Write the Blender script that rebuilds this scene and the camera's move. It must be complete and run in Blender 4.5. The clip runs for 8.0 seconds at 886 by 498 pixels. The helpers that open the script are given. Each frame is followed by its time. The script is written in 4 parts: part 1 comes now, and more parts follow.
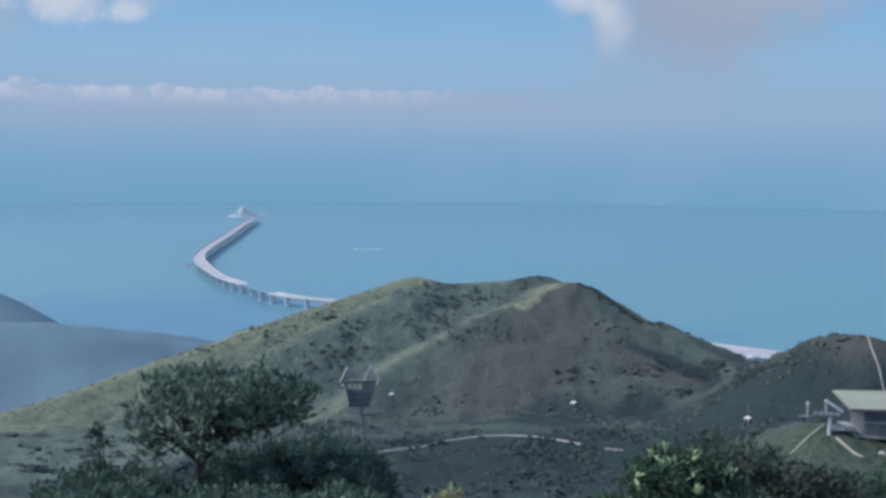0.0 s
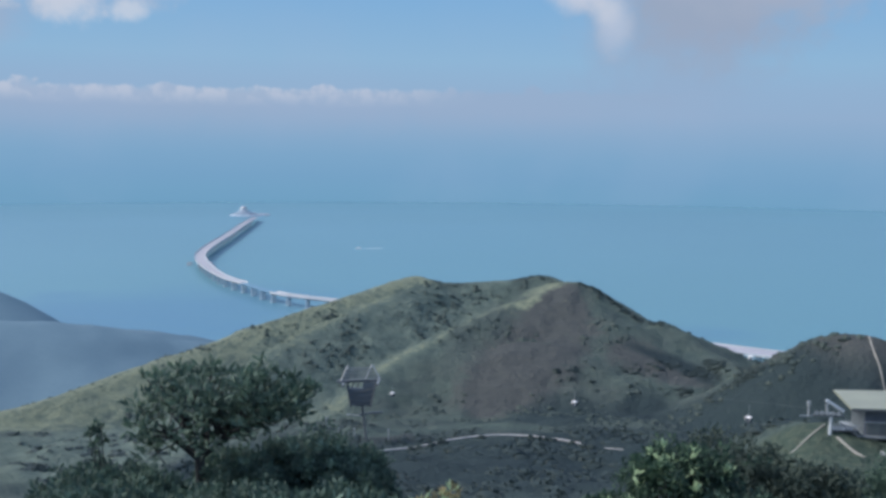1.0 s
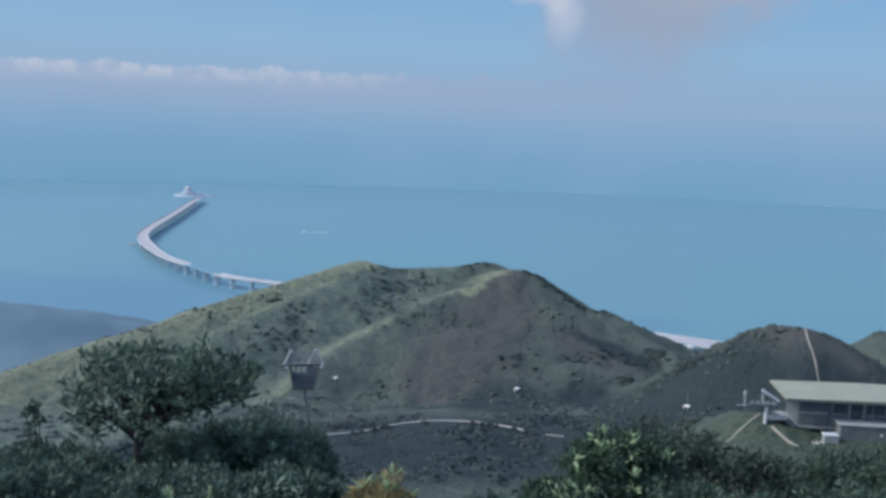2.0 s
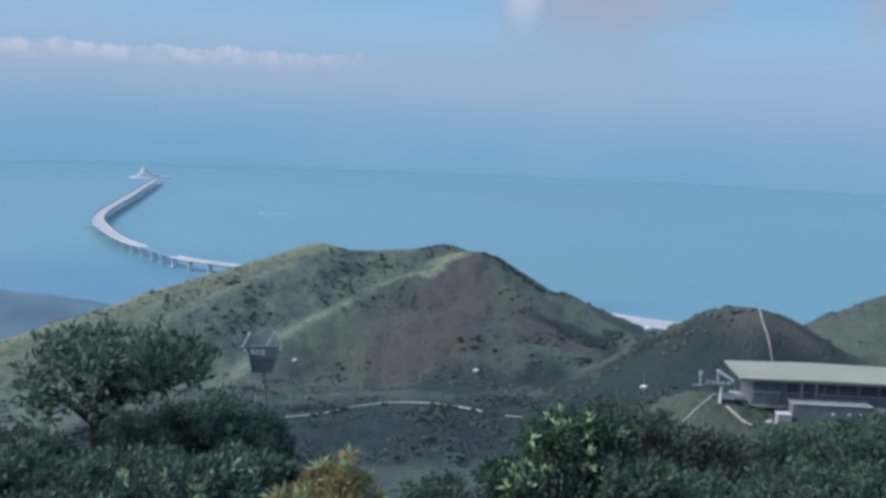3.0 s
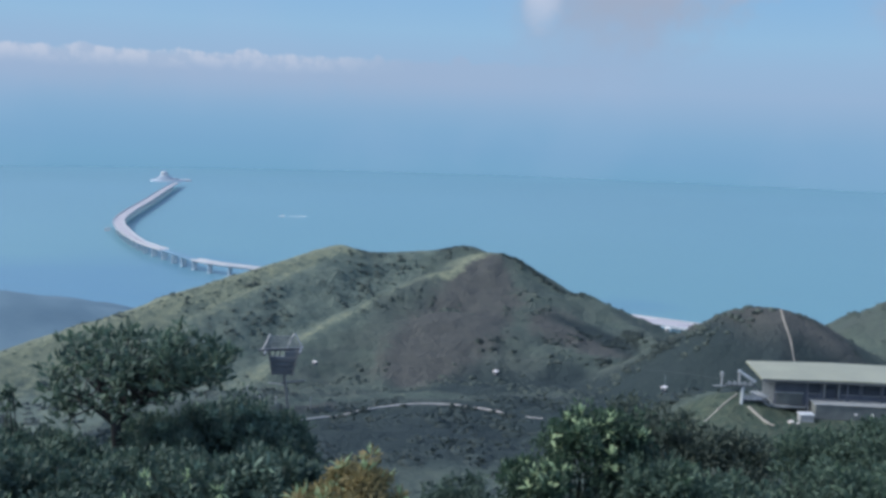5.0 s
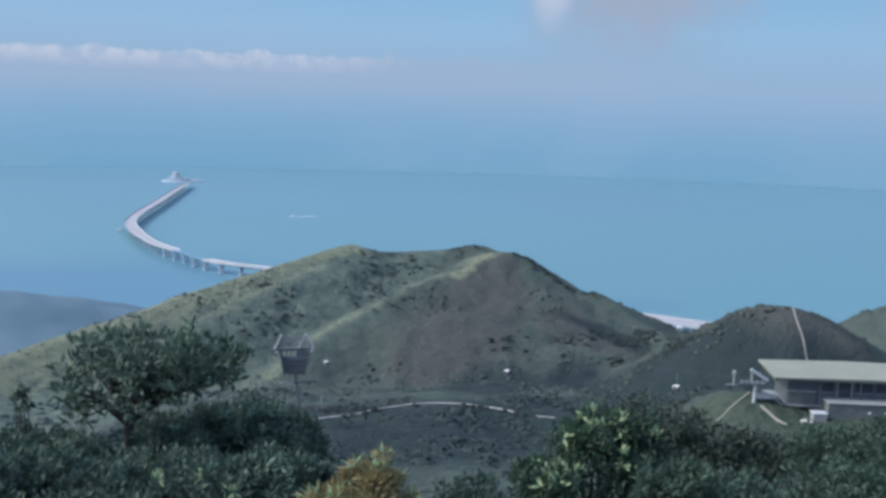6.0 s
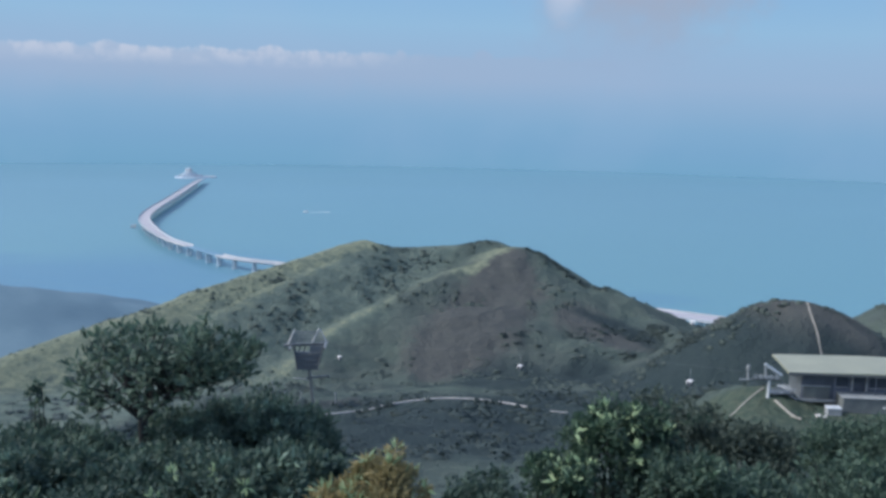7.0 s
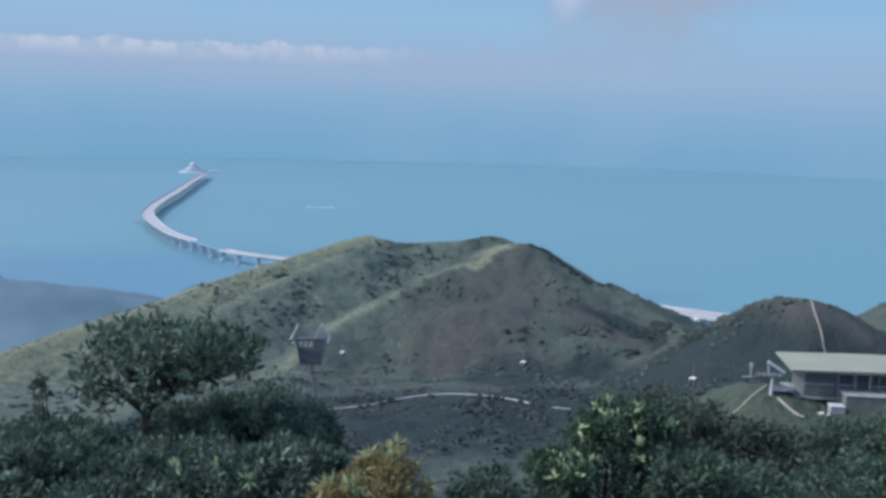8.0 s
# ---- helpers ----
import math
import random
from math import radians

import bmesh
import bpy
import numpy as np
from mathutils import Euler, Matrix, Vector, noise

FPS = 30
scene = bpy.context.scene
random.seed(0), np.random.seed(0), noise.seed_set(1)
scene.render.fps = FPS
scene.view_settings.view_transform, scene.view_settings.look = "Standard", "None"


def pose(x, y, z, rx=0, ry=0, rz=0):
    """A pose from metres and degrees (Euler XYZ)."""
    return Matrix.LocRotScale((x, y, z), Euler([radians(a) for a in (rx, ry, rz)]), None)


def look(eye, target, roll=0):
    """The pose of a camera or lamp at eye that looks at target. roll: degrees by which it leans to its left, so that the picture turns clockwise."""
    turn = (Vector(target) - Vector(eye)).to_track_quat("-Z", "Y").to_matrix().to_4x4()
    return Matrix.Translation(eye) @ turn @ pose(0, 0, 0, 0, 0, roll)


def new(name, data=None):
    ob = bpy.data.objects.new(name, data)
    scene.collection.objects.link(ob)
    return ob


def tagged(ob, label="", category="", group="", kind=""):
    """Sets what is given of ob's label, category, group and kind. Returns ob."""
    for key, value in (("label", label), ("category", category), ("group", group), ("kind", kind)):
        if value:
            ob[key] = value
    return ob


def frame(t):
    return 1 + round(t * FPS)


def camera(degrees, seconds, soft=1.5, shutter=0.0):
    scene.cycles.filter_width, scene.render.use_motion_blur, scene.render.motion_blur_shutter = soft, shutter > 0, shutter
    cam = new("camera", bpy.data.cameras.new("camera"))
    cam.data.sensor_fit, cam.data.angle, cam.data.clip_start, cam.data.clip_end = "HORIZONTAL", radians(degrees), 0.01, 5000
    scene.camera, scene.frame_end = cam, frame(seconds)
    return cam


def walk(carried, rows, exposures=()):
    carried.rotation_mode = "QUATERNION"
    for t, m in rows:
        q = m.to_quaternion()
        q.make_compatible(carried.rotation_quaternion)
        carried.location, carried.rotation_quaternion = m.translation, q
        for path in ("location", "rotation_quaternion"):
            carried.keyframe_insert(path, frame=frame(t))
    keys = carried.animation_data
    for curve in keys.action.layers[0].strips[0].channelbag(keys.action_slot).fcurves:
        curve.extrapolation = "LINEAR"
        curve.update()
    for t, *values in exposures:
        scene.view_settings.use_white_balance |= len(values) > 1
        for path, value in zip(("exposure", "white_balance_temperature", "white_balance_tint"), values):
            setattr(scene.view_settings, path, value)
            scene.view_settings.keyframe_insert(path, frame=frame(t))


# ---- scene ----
# ---- the camera and its path ----
cam = camera(47.5, 8.0, soft=3.2)
# seconds, metres aside, metres up, yaw, pitch, lean
VIEW = [
    (0.0, 0.000, 0.000, 0.00, -5.96, 0.40),
    (0.5, 0.022, -0.004, 0.24, -6.03, 0.26),
    (1.0, 0.026, -0.025, 0.06, -6.00, 0.46),
    (1.5, 0.006, -0.038, -1.08, -6.15, 1.21),
    (2.0, 0.016, -0.046, -3.03, -6.74, 1.99),
    (2.2, 0.022, -0.050, -3.87, -7.08, 2.15),
    (3.3, 0.053, -0.070, -5.45, -7.71, 2.25),
    (3.5, 0.055, -0.073, -5.40, -7.73, 2.21),
    (4.0, 0.060, -0.076, -5.00, -7.69, 2.06),
    (4.5, 0.049, -0.083, -4.61, -7.62, 1.93),
    (6.0, 0.036, -0.083, -3.67, -7.68, 1.53),
    (6.5, 0.045, -0.086, -3.29, -7.81, 1.35),
    (7.0, 0.046, -0.088, -2.95, -7.97, 1.28),
    (7.5, 0.042, -0.092, -2.76, -8.11, 1.36),
    (8.0, 0.048, -0.090, -2.75, -8.21, 1.54),
]
EYE_Z = 200.0
STOPS = 0.85
walk(cam, [(t, pose(x, 0, EYE_Z + z) @ pose(0, 0, 0, 0, 0, yaw) @ pose(0, 0, 0, 90 + pitch) @ pose(0, 0, 0, 0, 0, lean))
           for t, x, z, yaw, pitch, lean in VIEW], [(0.0, STOPS), (1.2, STOPS - 0.01), (2.0, STOPS - 0.03), (3.2, STOPS + 0.08), (8.0, STOPS + 0.09)])

# ---- sky light and sun ----
SUN_ELEV, SUN_AZ = 42.0, -92.0  # degrees; azimuth clockwise from +y
world = bpy.data.worlds.new("sky")
scene.world = world
world.use_nodes = True
wn = world.node_tree
sky = wn.nodes.new("ShaderNodeTexSky")
sky.sky_type = "NISHITA"
sky.sun_disc = False
sky.sun_elevation = radians(SUN_ELEV)
sky.sun_rotation = radians(SUN_AZ)
sky.air_density, sky.dust_density = 1.0, 2.0
wn.links.new(sky.outputs[0], wn.nodes["Background"].inputs[0])
wn.nodes["Background"].inputs[1].default_value = 0.15
sun_data = bpy.data.lights.new("sun", "SUN")
sun_data.energy, sun_data.angle, sun_data.color = 1.25, radians(7), (1.0, 0.965, 0.92)
sun = new("sun", sun_data)
toward = Vector((math.sin(radians(SUN_AZ)) * math.cos(radians(SUN_ELEV)), math.cos(radians(SUN_AZ)) * math.cos(radians(SUN_ELEV)), math.sin(radians(SUN_ELEV))))
sun.matrix_world = look(toward * 300 + Vector((0, 0, 200)), (0, 0, 200))


# ---- materials ----
class Nodes:
    """Short hand for a node tree."""

    def __init__(self, name):
        self.m = bpy.data.materials.new(name)
        self.m.use_nodes = True
        self.t = self.m.node_tree
        self.bsdf = self.t.nodes["Principled BSDF"]
        self.out = self.t.nodes["Material Output"]

    def put(self, sock, v):
        if isinstance(v, bpy.types.NodeSocket):
            self.t.links.new(v, sock)
        elif isinstance(v, (tuple, list)) and len(v) == 3 and sock.type == "RGBA":
            sock.default_value = (*v, 1)
        else:
            sock.default_value = v

    def math(self, op, a, b=0.0, c=0.0):
        n = self.t.nodes.new("ShaderNodeMath")
        n.operation = op
        for s, v in zip(n.inputs, (a, b, c)):
            self.put(s, v)
        return n.outputs[0]

    def ramp01(self, v, lo, hi):
        n = self.t.nodes.new("ShaderNodeMapRange")
        n.interpolation_type = "SMOOTHSTEP"
        for s, x in zip(n.inputs, (v, lo, hi, 0.0, 1.0)):
            self.put(s, x)
        return n.outputs[0]

    def mix(self, f, a, b):
        n = self.t.nodes.new("ShaderNodeMix")
        n.data_type = "RGBA"
        self.put(n.inputs[0], f)
        self.put(n.inputs[6], a)
        self.put(n.inputs[7], b)
        return n.outputs[2]

    def coords(self, scale=(1, 1, 1)):
        c = self.t.nodes.new("ShaderNodeTexCoord").outputs["Object"]
        n = self.t.nodes.new("ShaderNodeMapping")
        self.t.links.new(c, n.inputs[0])
        n.inputs[3].default_value = scale
        return n.outputs[0]

    def noise(self, scale, detail=4.0, rough=0.55, vec=None, stretch=(1, 1, 1)):
        n = self.t.nodes.new("ShaderNodeTexNoise")
        self.t.links.new(vec or self.coords(stretch), n.inputs["Vector"])
        n.inputs["Scale"].default_value, n.inputs["Detail"].default_value, n.inputs["Roughness"].default_value = scale, detail, rough
        return n.outputs[0]

    def island(self):
        return self.t.nodes.new("ShaderNodeNewGeometry").outputs["Random Per Island"]

    def bump(self, height, strength, distance):
        n = self.t.nodes.new("ShaderNodeBump")
        n.inputs["Strength"].default_value, n.inputs["Distance"].default_value = strength, distance
        self.put(n.inputs["Height"], height)
        self.t.links.new(n.outputs[0], self.bsdf.inputs["Normal"])

    def done(self, color, rough=0.8, metal=0.0, spec=0.5):
        self.put(self.bsdf.inputs["Base Color"], color)
        self.put(self.bsdf.inputs["Roughness"], rough)
        self.bsdf.inputs["Metallic"].default_value = metal
        self.bsdf.inputs["Specular IOR Level"].default_value = spec
        return self.m


def plain(name, a, b, scale, rough=0.7, metal=0.0, spec=0.5, bump=0.0):
    """Two tones by noise at two scales, with fine relief."""
    n = Nodes(name)
    big, fine = n.noise(scale, 4), n.noise(scale * 9, 3)
    f = n.ramp01(n.math("ADD", n.math("MULTIPLY", big, 0.65), n.math("MULTIPLY", fine, 0.35)), 0.35, 0.65)
    if bump:
        n.bump(fine, 0.5, bump)
    return n.done(n.mix(f, a, b), rough, metal, spec)


def leaf_material(name, dark, light, through_=0.3, rough=0.58):
    n = Nodes(name)
    f = n.math("ADD", n.math("MULTIPLY", n.island(), 0.55), n.math("MULTIPLY", n.ramp01(n.noise(2.6, 3, 0.6), 0.36, 0.66), 0.6))
    col = n.mix(n.ramp01(f, 0.05, 1.1), dark, light)
    n.done(col, rough, 0.0, 0.3)
    tr = n.t.nodes.new("ShaderNodeBsdfTranslucent")
    n.put(tr.inputs[0], col)
    mx = n.t.nodes.new("ShaderNodeMixShader")
    mx.inputs[0].default_value = through_
    n.t.links.new(n.bsdf.outputs[0], mx.inputs[1])
    n.t.links.new(tr.outputs[0], mx.inputs[2])
    n.t.links.new(mx.outputs[0], n.out.inputs[0])
    return n.m


def ground_material():
    """Heath, scrub, russet heath and lawn, with sunlit and cloud-shaded zones painted in."""
    n = Nodes("hill grass")
    big = n.noise(0.018, 5, 0.6)
    mid = n.noise(0.09, 5, 0.65)
    fine = n.noise(0.55, 5, 0.7)
    clump = n.noise(0.22, 4, 0.6)

    def cover(name):
        at = n.t.nodes.new("ShaderNodeAttribute")
        at.attribute_name = name
        return at.outputs["Fac"]

    def patchy(name, lo, hi, spread):
        """The zone's cover with an edge broken up by the tufts."""
        tuft = n.math("ADD", n.math("MULTIPLY_ADD", mid, 0.5 * spread, -0.25 * spread), n.math("MULTIPLY_ADD", clump, 0.9 * spread, -0.45 * spread))
        return n.ramp01(n.math("ADD", cover(name), tuft), lo, hi)

    heath = n.mix(n.ramp01(mid, 0.35, 0.68), GRASS_A, GRASS_B)
    heath = n.mix(n.math("MULTIPLY", n.ramp01(big, 0.44, 0.62), 0.6), heath, GRASS_BARE)
    col = n.mix(patchy("russet", 0.25, 0.75, 1.0), heath, n.mix(n.ramp01(clump, 0.35, 0.65), GRASS_RUSSET, GRASS_RUSSET_B))
    col = n.mix(n.math("MULTIPLY", patchy("meadow_lift", 0.15, 0.9, 1.0), 0.9), col, n.mix(n.ramp01(mid, 0.38, 0.64), GRASS_MEADOW_LIFT, GRASS_MEADOW_LIFT_B))
    # pale tones stand for sun on ridges and spurs, put into the colour
    pale = n.mix(n.ramp01(clump, 0.36, 0.62), GRASS_SUNLIT, GRASS_PALE)
    col = n.mix(n.math("MULTIPLY", patchy("sunlit_grass", 0.22, 1.0, 1.7), 0.85), col, pale)
    # dark scrub and the valley's cloud shadow, both put into the ground colour
    col = n.mix(n.math("MULTIPLY", n.ramp01(cover("heath"), 0.05, 0.75), 0.94), col, GRASS_DARK)
    # dark tufts of scrub between the grass
    tufts = n.math("MULTIPLY", n.ramp01(n.math("ADD", n.math("MULTIPLY", fine, 0.5), n.math("MULTIPLY", clump, 0.5)), 0.47, 0.60), n.math("MULTIPLY_ADD", cover("thicket"), 0.70, 0.22))
    col = n.mix(tufts, col, GRASS_DARK)
    col = n.mix(patchy("lawn", 0.3, 0.7, 0.6), col, n.mix(n.ramp01(fine, 0.4, 0.65), LAWN, LAWN_DRY))
    n.bump(n.math("ADD", n.math("MULTIPLY", mid, 2.0), n.math("ADD", fine, clump)), 0.9, 1.6)
    return n.done(col, 0.95, 0.0, 0.15)


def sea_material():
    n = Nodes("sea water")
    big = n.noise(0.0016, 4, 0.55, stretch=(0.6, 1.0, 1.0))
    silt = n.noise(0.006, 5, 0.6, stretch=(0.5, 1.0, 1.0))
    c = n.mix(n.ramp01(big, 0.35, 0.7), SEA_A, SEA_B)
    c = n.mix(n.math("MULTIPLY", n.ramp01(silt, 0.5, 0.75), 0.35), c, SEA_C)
    # bluer away from the eye: distance haze put into the water colour
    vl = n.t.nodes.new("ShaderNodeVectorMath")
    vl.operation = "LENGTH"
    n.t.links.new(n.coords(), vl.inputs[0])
    c = n.mix(n.math("MULTIPLY", n.math("SUBTRACT", 1.0, n.ramp01(vl.outputs["Value"], 900.0, 2700.0)), 0.75), c, SEA_NEAR)
    # dark patches in the water; the largest is a painted cloud shadow
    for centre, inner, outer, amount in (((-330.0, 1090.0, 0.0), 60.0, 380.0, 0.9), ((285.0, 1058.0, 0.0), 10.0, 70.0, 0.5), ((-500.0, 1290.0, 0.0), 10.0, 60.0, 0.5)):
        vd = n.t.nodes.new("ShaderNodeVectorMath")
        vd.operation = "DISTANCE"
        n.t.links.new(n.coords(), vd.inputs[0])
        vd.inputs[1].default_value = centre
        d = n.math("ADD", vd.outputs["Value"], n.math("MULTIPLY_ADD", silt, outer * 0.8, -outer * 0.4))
        c = n.mix(n.math("MULTIPLY", n.math("SUBTRACT", 1.0, n.ramp01(d, inner, outer)), amount), c, SEA_DARK)
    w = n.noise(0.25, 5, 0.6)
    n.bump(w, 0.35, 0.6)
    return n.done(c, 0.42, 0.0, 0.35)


def backdrop_material():
    """Far sea, sky, haze and cloud painted as glowing colour, some kilometres off."""
    n = Nodes("far sea and sky glow")
    sep = n.t.nodes.new("ShaderNodeSeparateXYZ")
    n.t.links.new(n.t.nodes.new("ShaderNodeTexCoord").outputs["Object"], sep.inputs[0])
    x, y, z = sep.outputs
    az = n.math("ARCTAN2", x, y)
    el = n.math("DIVIDE", z, n.math("SQRT", n.math("ADD", n.math("MULTIPLY", x, x), n.math("MULTIPLY", y, y))))
    cv = n.t.nodes.new("ShaderNodeCombineXYZ")
    n.put(cv.inputs[0], az)
    n.put(cv.inputs[1], el)
    v = cv.outputs[0]
    # lowest stops paint the hazy far sea, matched to the water's edge
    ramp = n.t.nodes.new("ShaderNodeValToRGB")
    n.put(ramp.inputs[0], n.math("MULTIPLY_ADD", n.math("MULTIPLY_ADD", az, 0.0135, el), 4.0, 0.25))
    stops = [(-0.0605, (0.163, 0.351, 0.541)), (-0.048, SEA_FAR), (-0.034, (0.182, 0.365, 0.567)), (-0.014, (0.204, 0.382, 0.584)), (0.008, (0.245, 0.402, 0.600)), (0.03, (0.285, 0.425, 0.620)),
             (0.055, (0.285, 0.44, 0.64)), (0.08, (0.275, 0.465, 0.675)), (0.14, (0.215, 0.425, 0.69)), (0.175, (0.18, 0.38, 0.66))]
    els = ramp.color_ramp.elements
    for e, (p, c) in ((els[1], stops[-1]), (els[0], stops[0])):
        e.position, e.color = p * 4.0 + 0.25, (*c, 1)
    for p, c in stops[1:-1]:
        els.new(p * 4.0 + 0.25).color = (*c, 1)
    col = ramp.outputs[0]
    puff = n.noise(55, 4, 0.5, v)
    puff2 = n.noise(18, 5, 0.6, v)
    soft = n.noise(7, 4, 0.5, v)
    # a low bank of cumulus: ragged bright heads over a soft grey base
    knob = n.noise(26, 2, 0.4, v)
    lump = n.math("MULTIPLY_ADD", puff, 0.011, n.math("MULTIPLY_ADD", n.ramp01(knob, 0.5, 0.8), 0.008, 0.0475))
    under = n.math("SUBTRACT", lump, el)
    side = n.math("SUBTRACT", 1.0, n.ramp01(az, -0.10, 0.05))
    head = n.math("MULTIPLY", n.ramp01(under, 0.0, 0.003), n.math("SUBTRACT", 1.0, n.ramp01(under, 0.004, 0.022)))
    head = n.math("MULTIPLY", head, n.math("MULTIPLY_ADD", n.ramp01(puff, 0.38, 0.60), 0.7, 0.3))
    base = n.math("MULTIPLY", n.ramp01(under, 0.0, 0.006), n.math("SUBTRACT", 1.0, n.ramp01(under, 0.015, 0.055)))
    col = n.mix(n.math("MULTIPLY", n.math("MULTIPLY", base, n.math("SUBTRACT", 1.0, n.ramp01(az, 0.05, 0.35))), 0.45), col, (0.335, 0.415, 0.580))
    col = n.mix(n.math("MULTIPLY", n.math("MULTIPLY", head, side), 0.72), col, (0.54, 0.59, 0.71))

    # higher clouds: soft grey bodies with ragged bright rims
    def cloud(col, a0, e0, wa, we, body, amount, soft_edge=0.65, rag=1.0):
        da = n.math("DIVIDE", n.math("SUBTRACT", az, a0), wa)
        de = n.math("DIVIDE", n.math("SUBTRACT", el, e0), we)
        r = n.math("SQRT", n.math("ADD", n.math("MULTIPLY", da, da), n.math("MULTIPLY", de, de)))
        r = n.math("ADD", r, n.math("MULTIPLY", n.math("ADD", n.math("MULTIPLY_ADD", puff2, 2.4, -1.2), n.math("MULTIPLY_ADD", puff, 1.0, -0.5)), rag))
        return n.mix(n.math("MULTIPLY", n.math("SUBTRACT", 1.0, n.ramp01(r, 1.1 - soft_edge, 1.1)), amount), col, body)

    col = cloud(col, 0.225, 0.085, 0.12, 0.070, (0.300, 0.405, 0.580), 0.60, 0.9, 0.4)
    col = cloud(col, 0.250, 0.132, 0.130, 0.066, (0.320, 0.390, 0.525), 0.95, 0.8, 0.4)
    col = cloud(col, 0.330, 0.150, 0.12, 0.040, (0.360, 0.420, 0.550), 0.75, 0.7, 0.4)
    col = cloud(col, 0.164, 0.116, 0.024, 0.036, (0.46, 0.54, 0.69), 0.85, 1.0, 0.35)
    col = cloud(col, 0.130, 0.152, 0.040, 0.030, (0.60, 0.63, 0.73), 0.85, 0.9, 0.4)
    col = cloud(col, 0.156, 0.130, 0.020, 0.020, (0.56, 0.61, 0.72), 0.7, 1.0, 0.35)
    col = cloud(col, -0.355, 0.150, 0.13, 0.036, (0.42, 0.49, 0.63), 0.85, 0.9, 0.7)
    col = cloud(col, -0.425, 0.110, 0.05, 0.034, (0.35, 0.42, 0.57), 0.60, 0.9, 0.4)
    col = cloud(col, -0.352, 0.126, 0.034, 0.026, (0.60, 0.64, 0.74), 0.75, 1.0, 0.9)
    col = cloud(col, -0.300, 0.120, 0.020, 0.014, (0.58, 0.64, 0.75), 0.75, 1.0, 0.9)
    col = cloud(col, -0.425, 0.136, 0.05, 0.020, (0.60, 0.64, 0.73), 0.75, 1.0, 0.9)
    col = cloud(col, 0.530, 0.105, 0.085, 0.050, (0.34, 0.40, 0.54), 0.85, 0.9, 0.4)
    col = n.mix(n.math("MULTIPLY", n.ramp01(soft, 0.45, 0.7), 0.10), col, (0.36, 0.47, 0.68))
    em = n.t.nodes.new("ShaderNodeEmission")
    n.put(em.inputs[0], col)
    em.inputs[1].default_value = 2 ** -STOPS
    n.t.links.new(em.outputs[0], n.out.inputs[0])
    return n.m


SEA_R = 3400.0
# ground tones: blued for haze, paled and darkened for sun and cloud shade
GRASS_PALE, GRASS_SUNLIT = (0.222, 0.255, 0.178), (0.150, 0.182, 0.140)
GRASS_A, GRASS_B, GRASS_BARE, GRASS_DARK = (0.059, 0.086, 0.082), (0.085, 0.115, 0.101), (0.073, 0.092, 0.088), (0.024, 0.040, 0.046)
GRASS_MEADOW_LIFT, GRASS_MEADOW_LIFT_B = (0.100, 0.138, 0.124), (0.134, 0.174, 0.148)
LAWN, LAWN_DRY = (0.048, 0.074, 0.060), (0.078, 0.100, 0.076)
GRASS_RUSSET, GRASS_RUSSET_B = (0.062, 0.071, 0.074), (0.080, 0.088, 0.087)
# water tones, with distance haze and a cloud shadow put in
SEA_DARK = (0.070, 0.180, 0.275)
SEA_NEAR = (0.090, 0.220, 0.270)
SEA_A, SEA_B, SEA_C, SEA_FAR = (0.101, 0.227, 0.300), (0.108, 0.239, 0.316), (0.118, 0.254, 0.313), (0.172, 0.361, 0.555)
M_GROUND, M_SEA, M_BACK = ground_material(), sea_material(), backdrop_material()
M_BACK.cycles.emission_sampling = "NONE"
# blue of the far hills is distance haze put into their colour
M_HEADLAND = plain("far hill tinted with haze", (0.108, 0.176, 0.228), (0.119, 0.190, 0.240), 0.03, 0.95, 0, 0.1)
# deck blued and darkened: distance haze put into its colour
M_DECK = plain("pale concrete deck", (0.33, 0.37, 0.42), (0.41, 0.44, 0.48), 0.03, 0.8)
M_PIER = plain("weathered concrete", (0.37, 0.42, 0.47), (0.47, 0.52, 0.56), 0.2, 0.85)
# bridge piers and island take their blue from haze, put into the colour
M_BRIDGEPIER = plain("haze-tinted pier concrete", (0.28, 0.37, 0.45), (0.34, 0.43, 0.50), 0.2, 0.85)
M_HAZYROCK = plain("haze-tinted concrete and rock", (0.25, 0.33, 0.42), (0.34, 0.41, 0.49), 0.06, 0.9)
# a stretch of deck with cloud shadow put into its colour
M_SHADED_SPAN = plain("deck in cloud shadow", (0.105, 0.215, 0.305), (0.125, 0.235, 0.325), 0.05, 0.5)
M_ROAD = plain("pale worn roadway", (0.29, 0.30, 0.35), (0.35, 0.355, 0.395), 0.05, 0.9)
M_PATH = plain("pale concrete path", (0.42, 0.42, 0.42), (0.58, 0.57, 0.55), 0.4, 0.9)
M_TRAIL = plain("bare earth", (0.25, 0.245, 0.22), (0.34, 0.33, 0.30), 0.4, 0.95)
M_ROOF = plain("pale green metal roof", (0.215, 0.228, 0.172), (0.262, 0.272, 0.205), 0.15, 0.45, 0.0)
M_WALL = plain("grey cladding", (0.078, 0.098, 0.140), (0.108, 0.132, 0.180), 0.5, 0.6)
M_COPING = plain("grey paving concrete", (0.20, 0.23, 0.25), (0.27, 0.30, 0.32), 0.6, 0.9)
M_CONCRETE = plain("stained concrete", (0.095, 0.115, 0.125), (0.145, 0.168, 0.172), 0.6, 0.9)
M_STEEL = plain("galvanised steel", (0.28, 0.31, 0.34), (0.38, 0.41, 0.44), 0.8, 0.45, 0.4)
M_DARKSTEEL = plain("dark painted steel", (0.08, 0.095, 0.11), (0.11, 0.13, 0.145), 0.8, 0.5, 0.2)
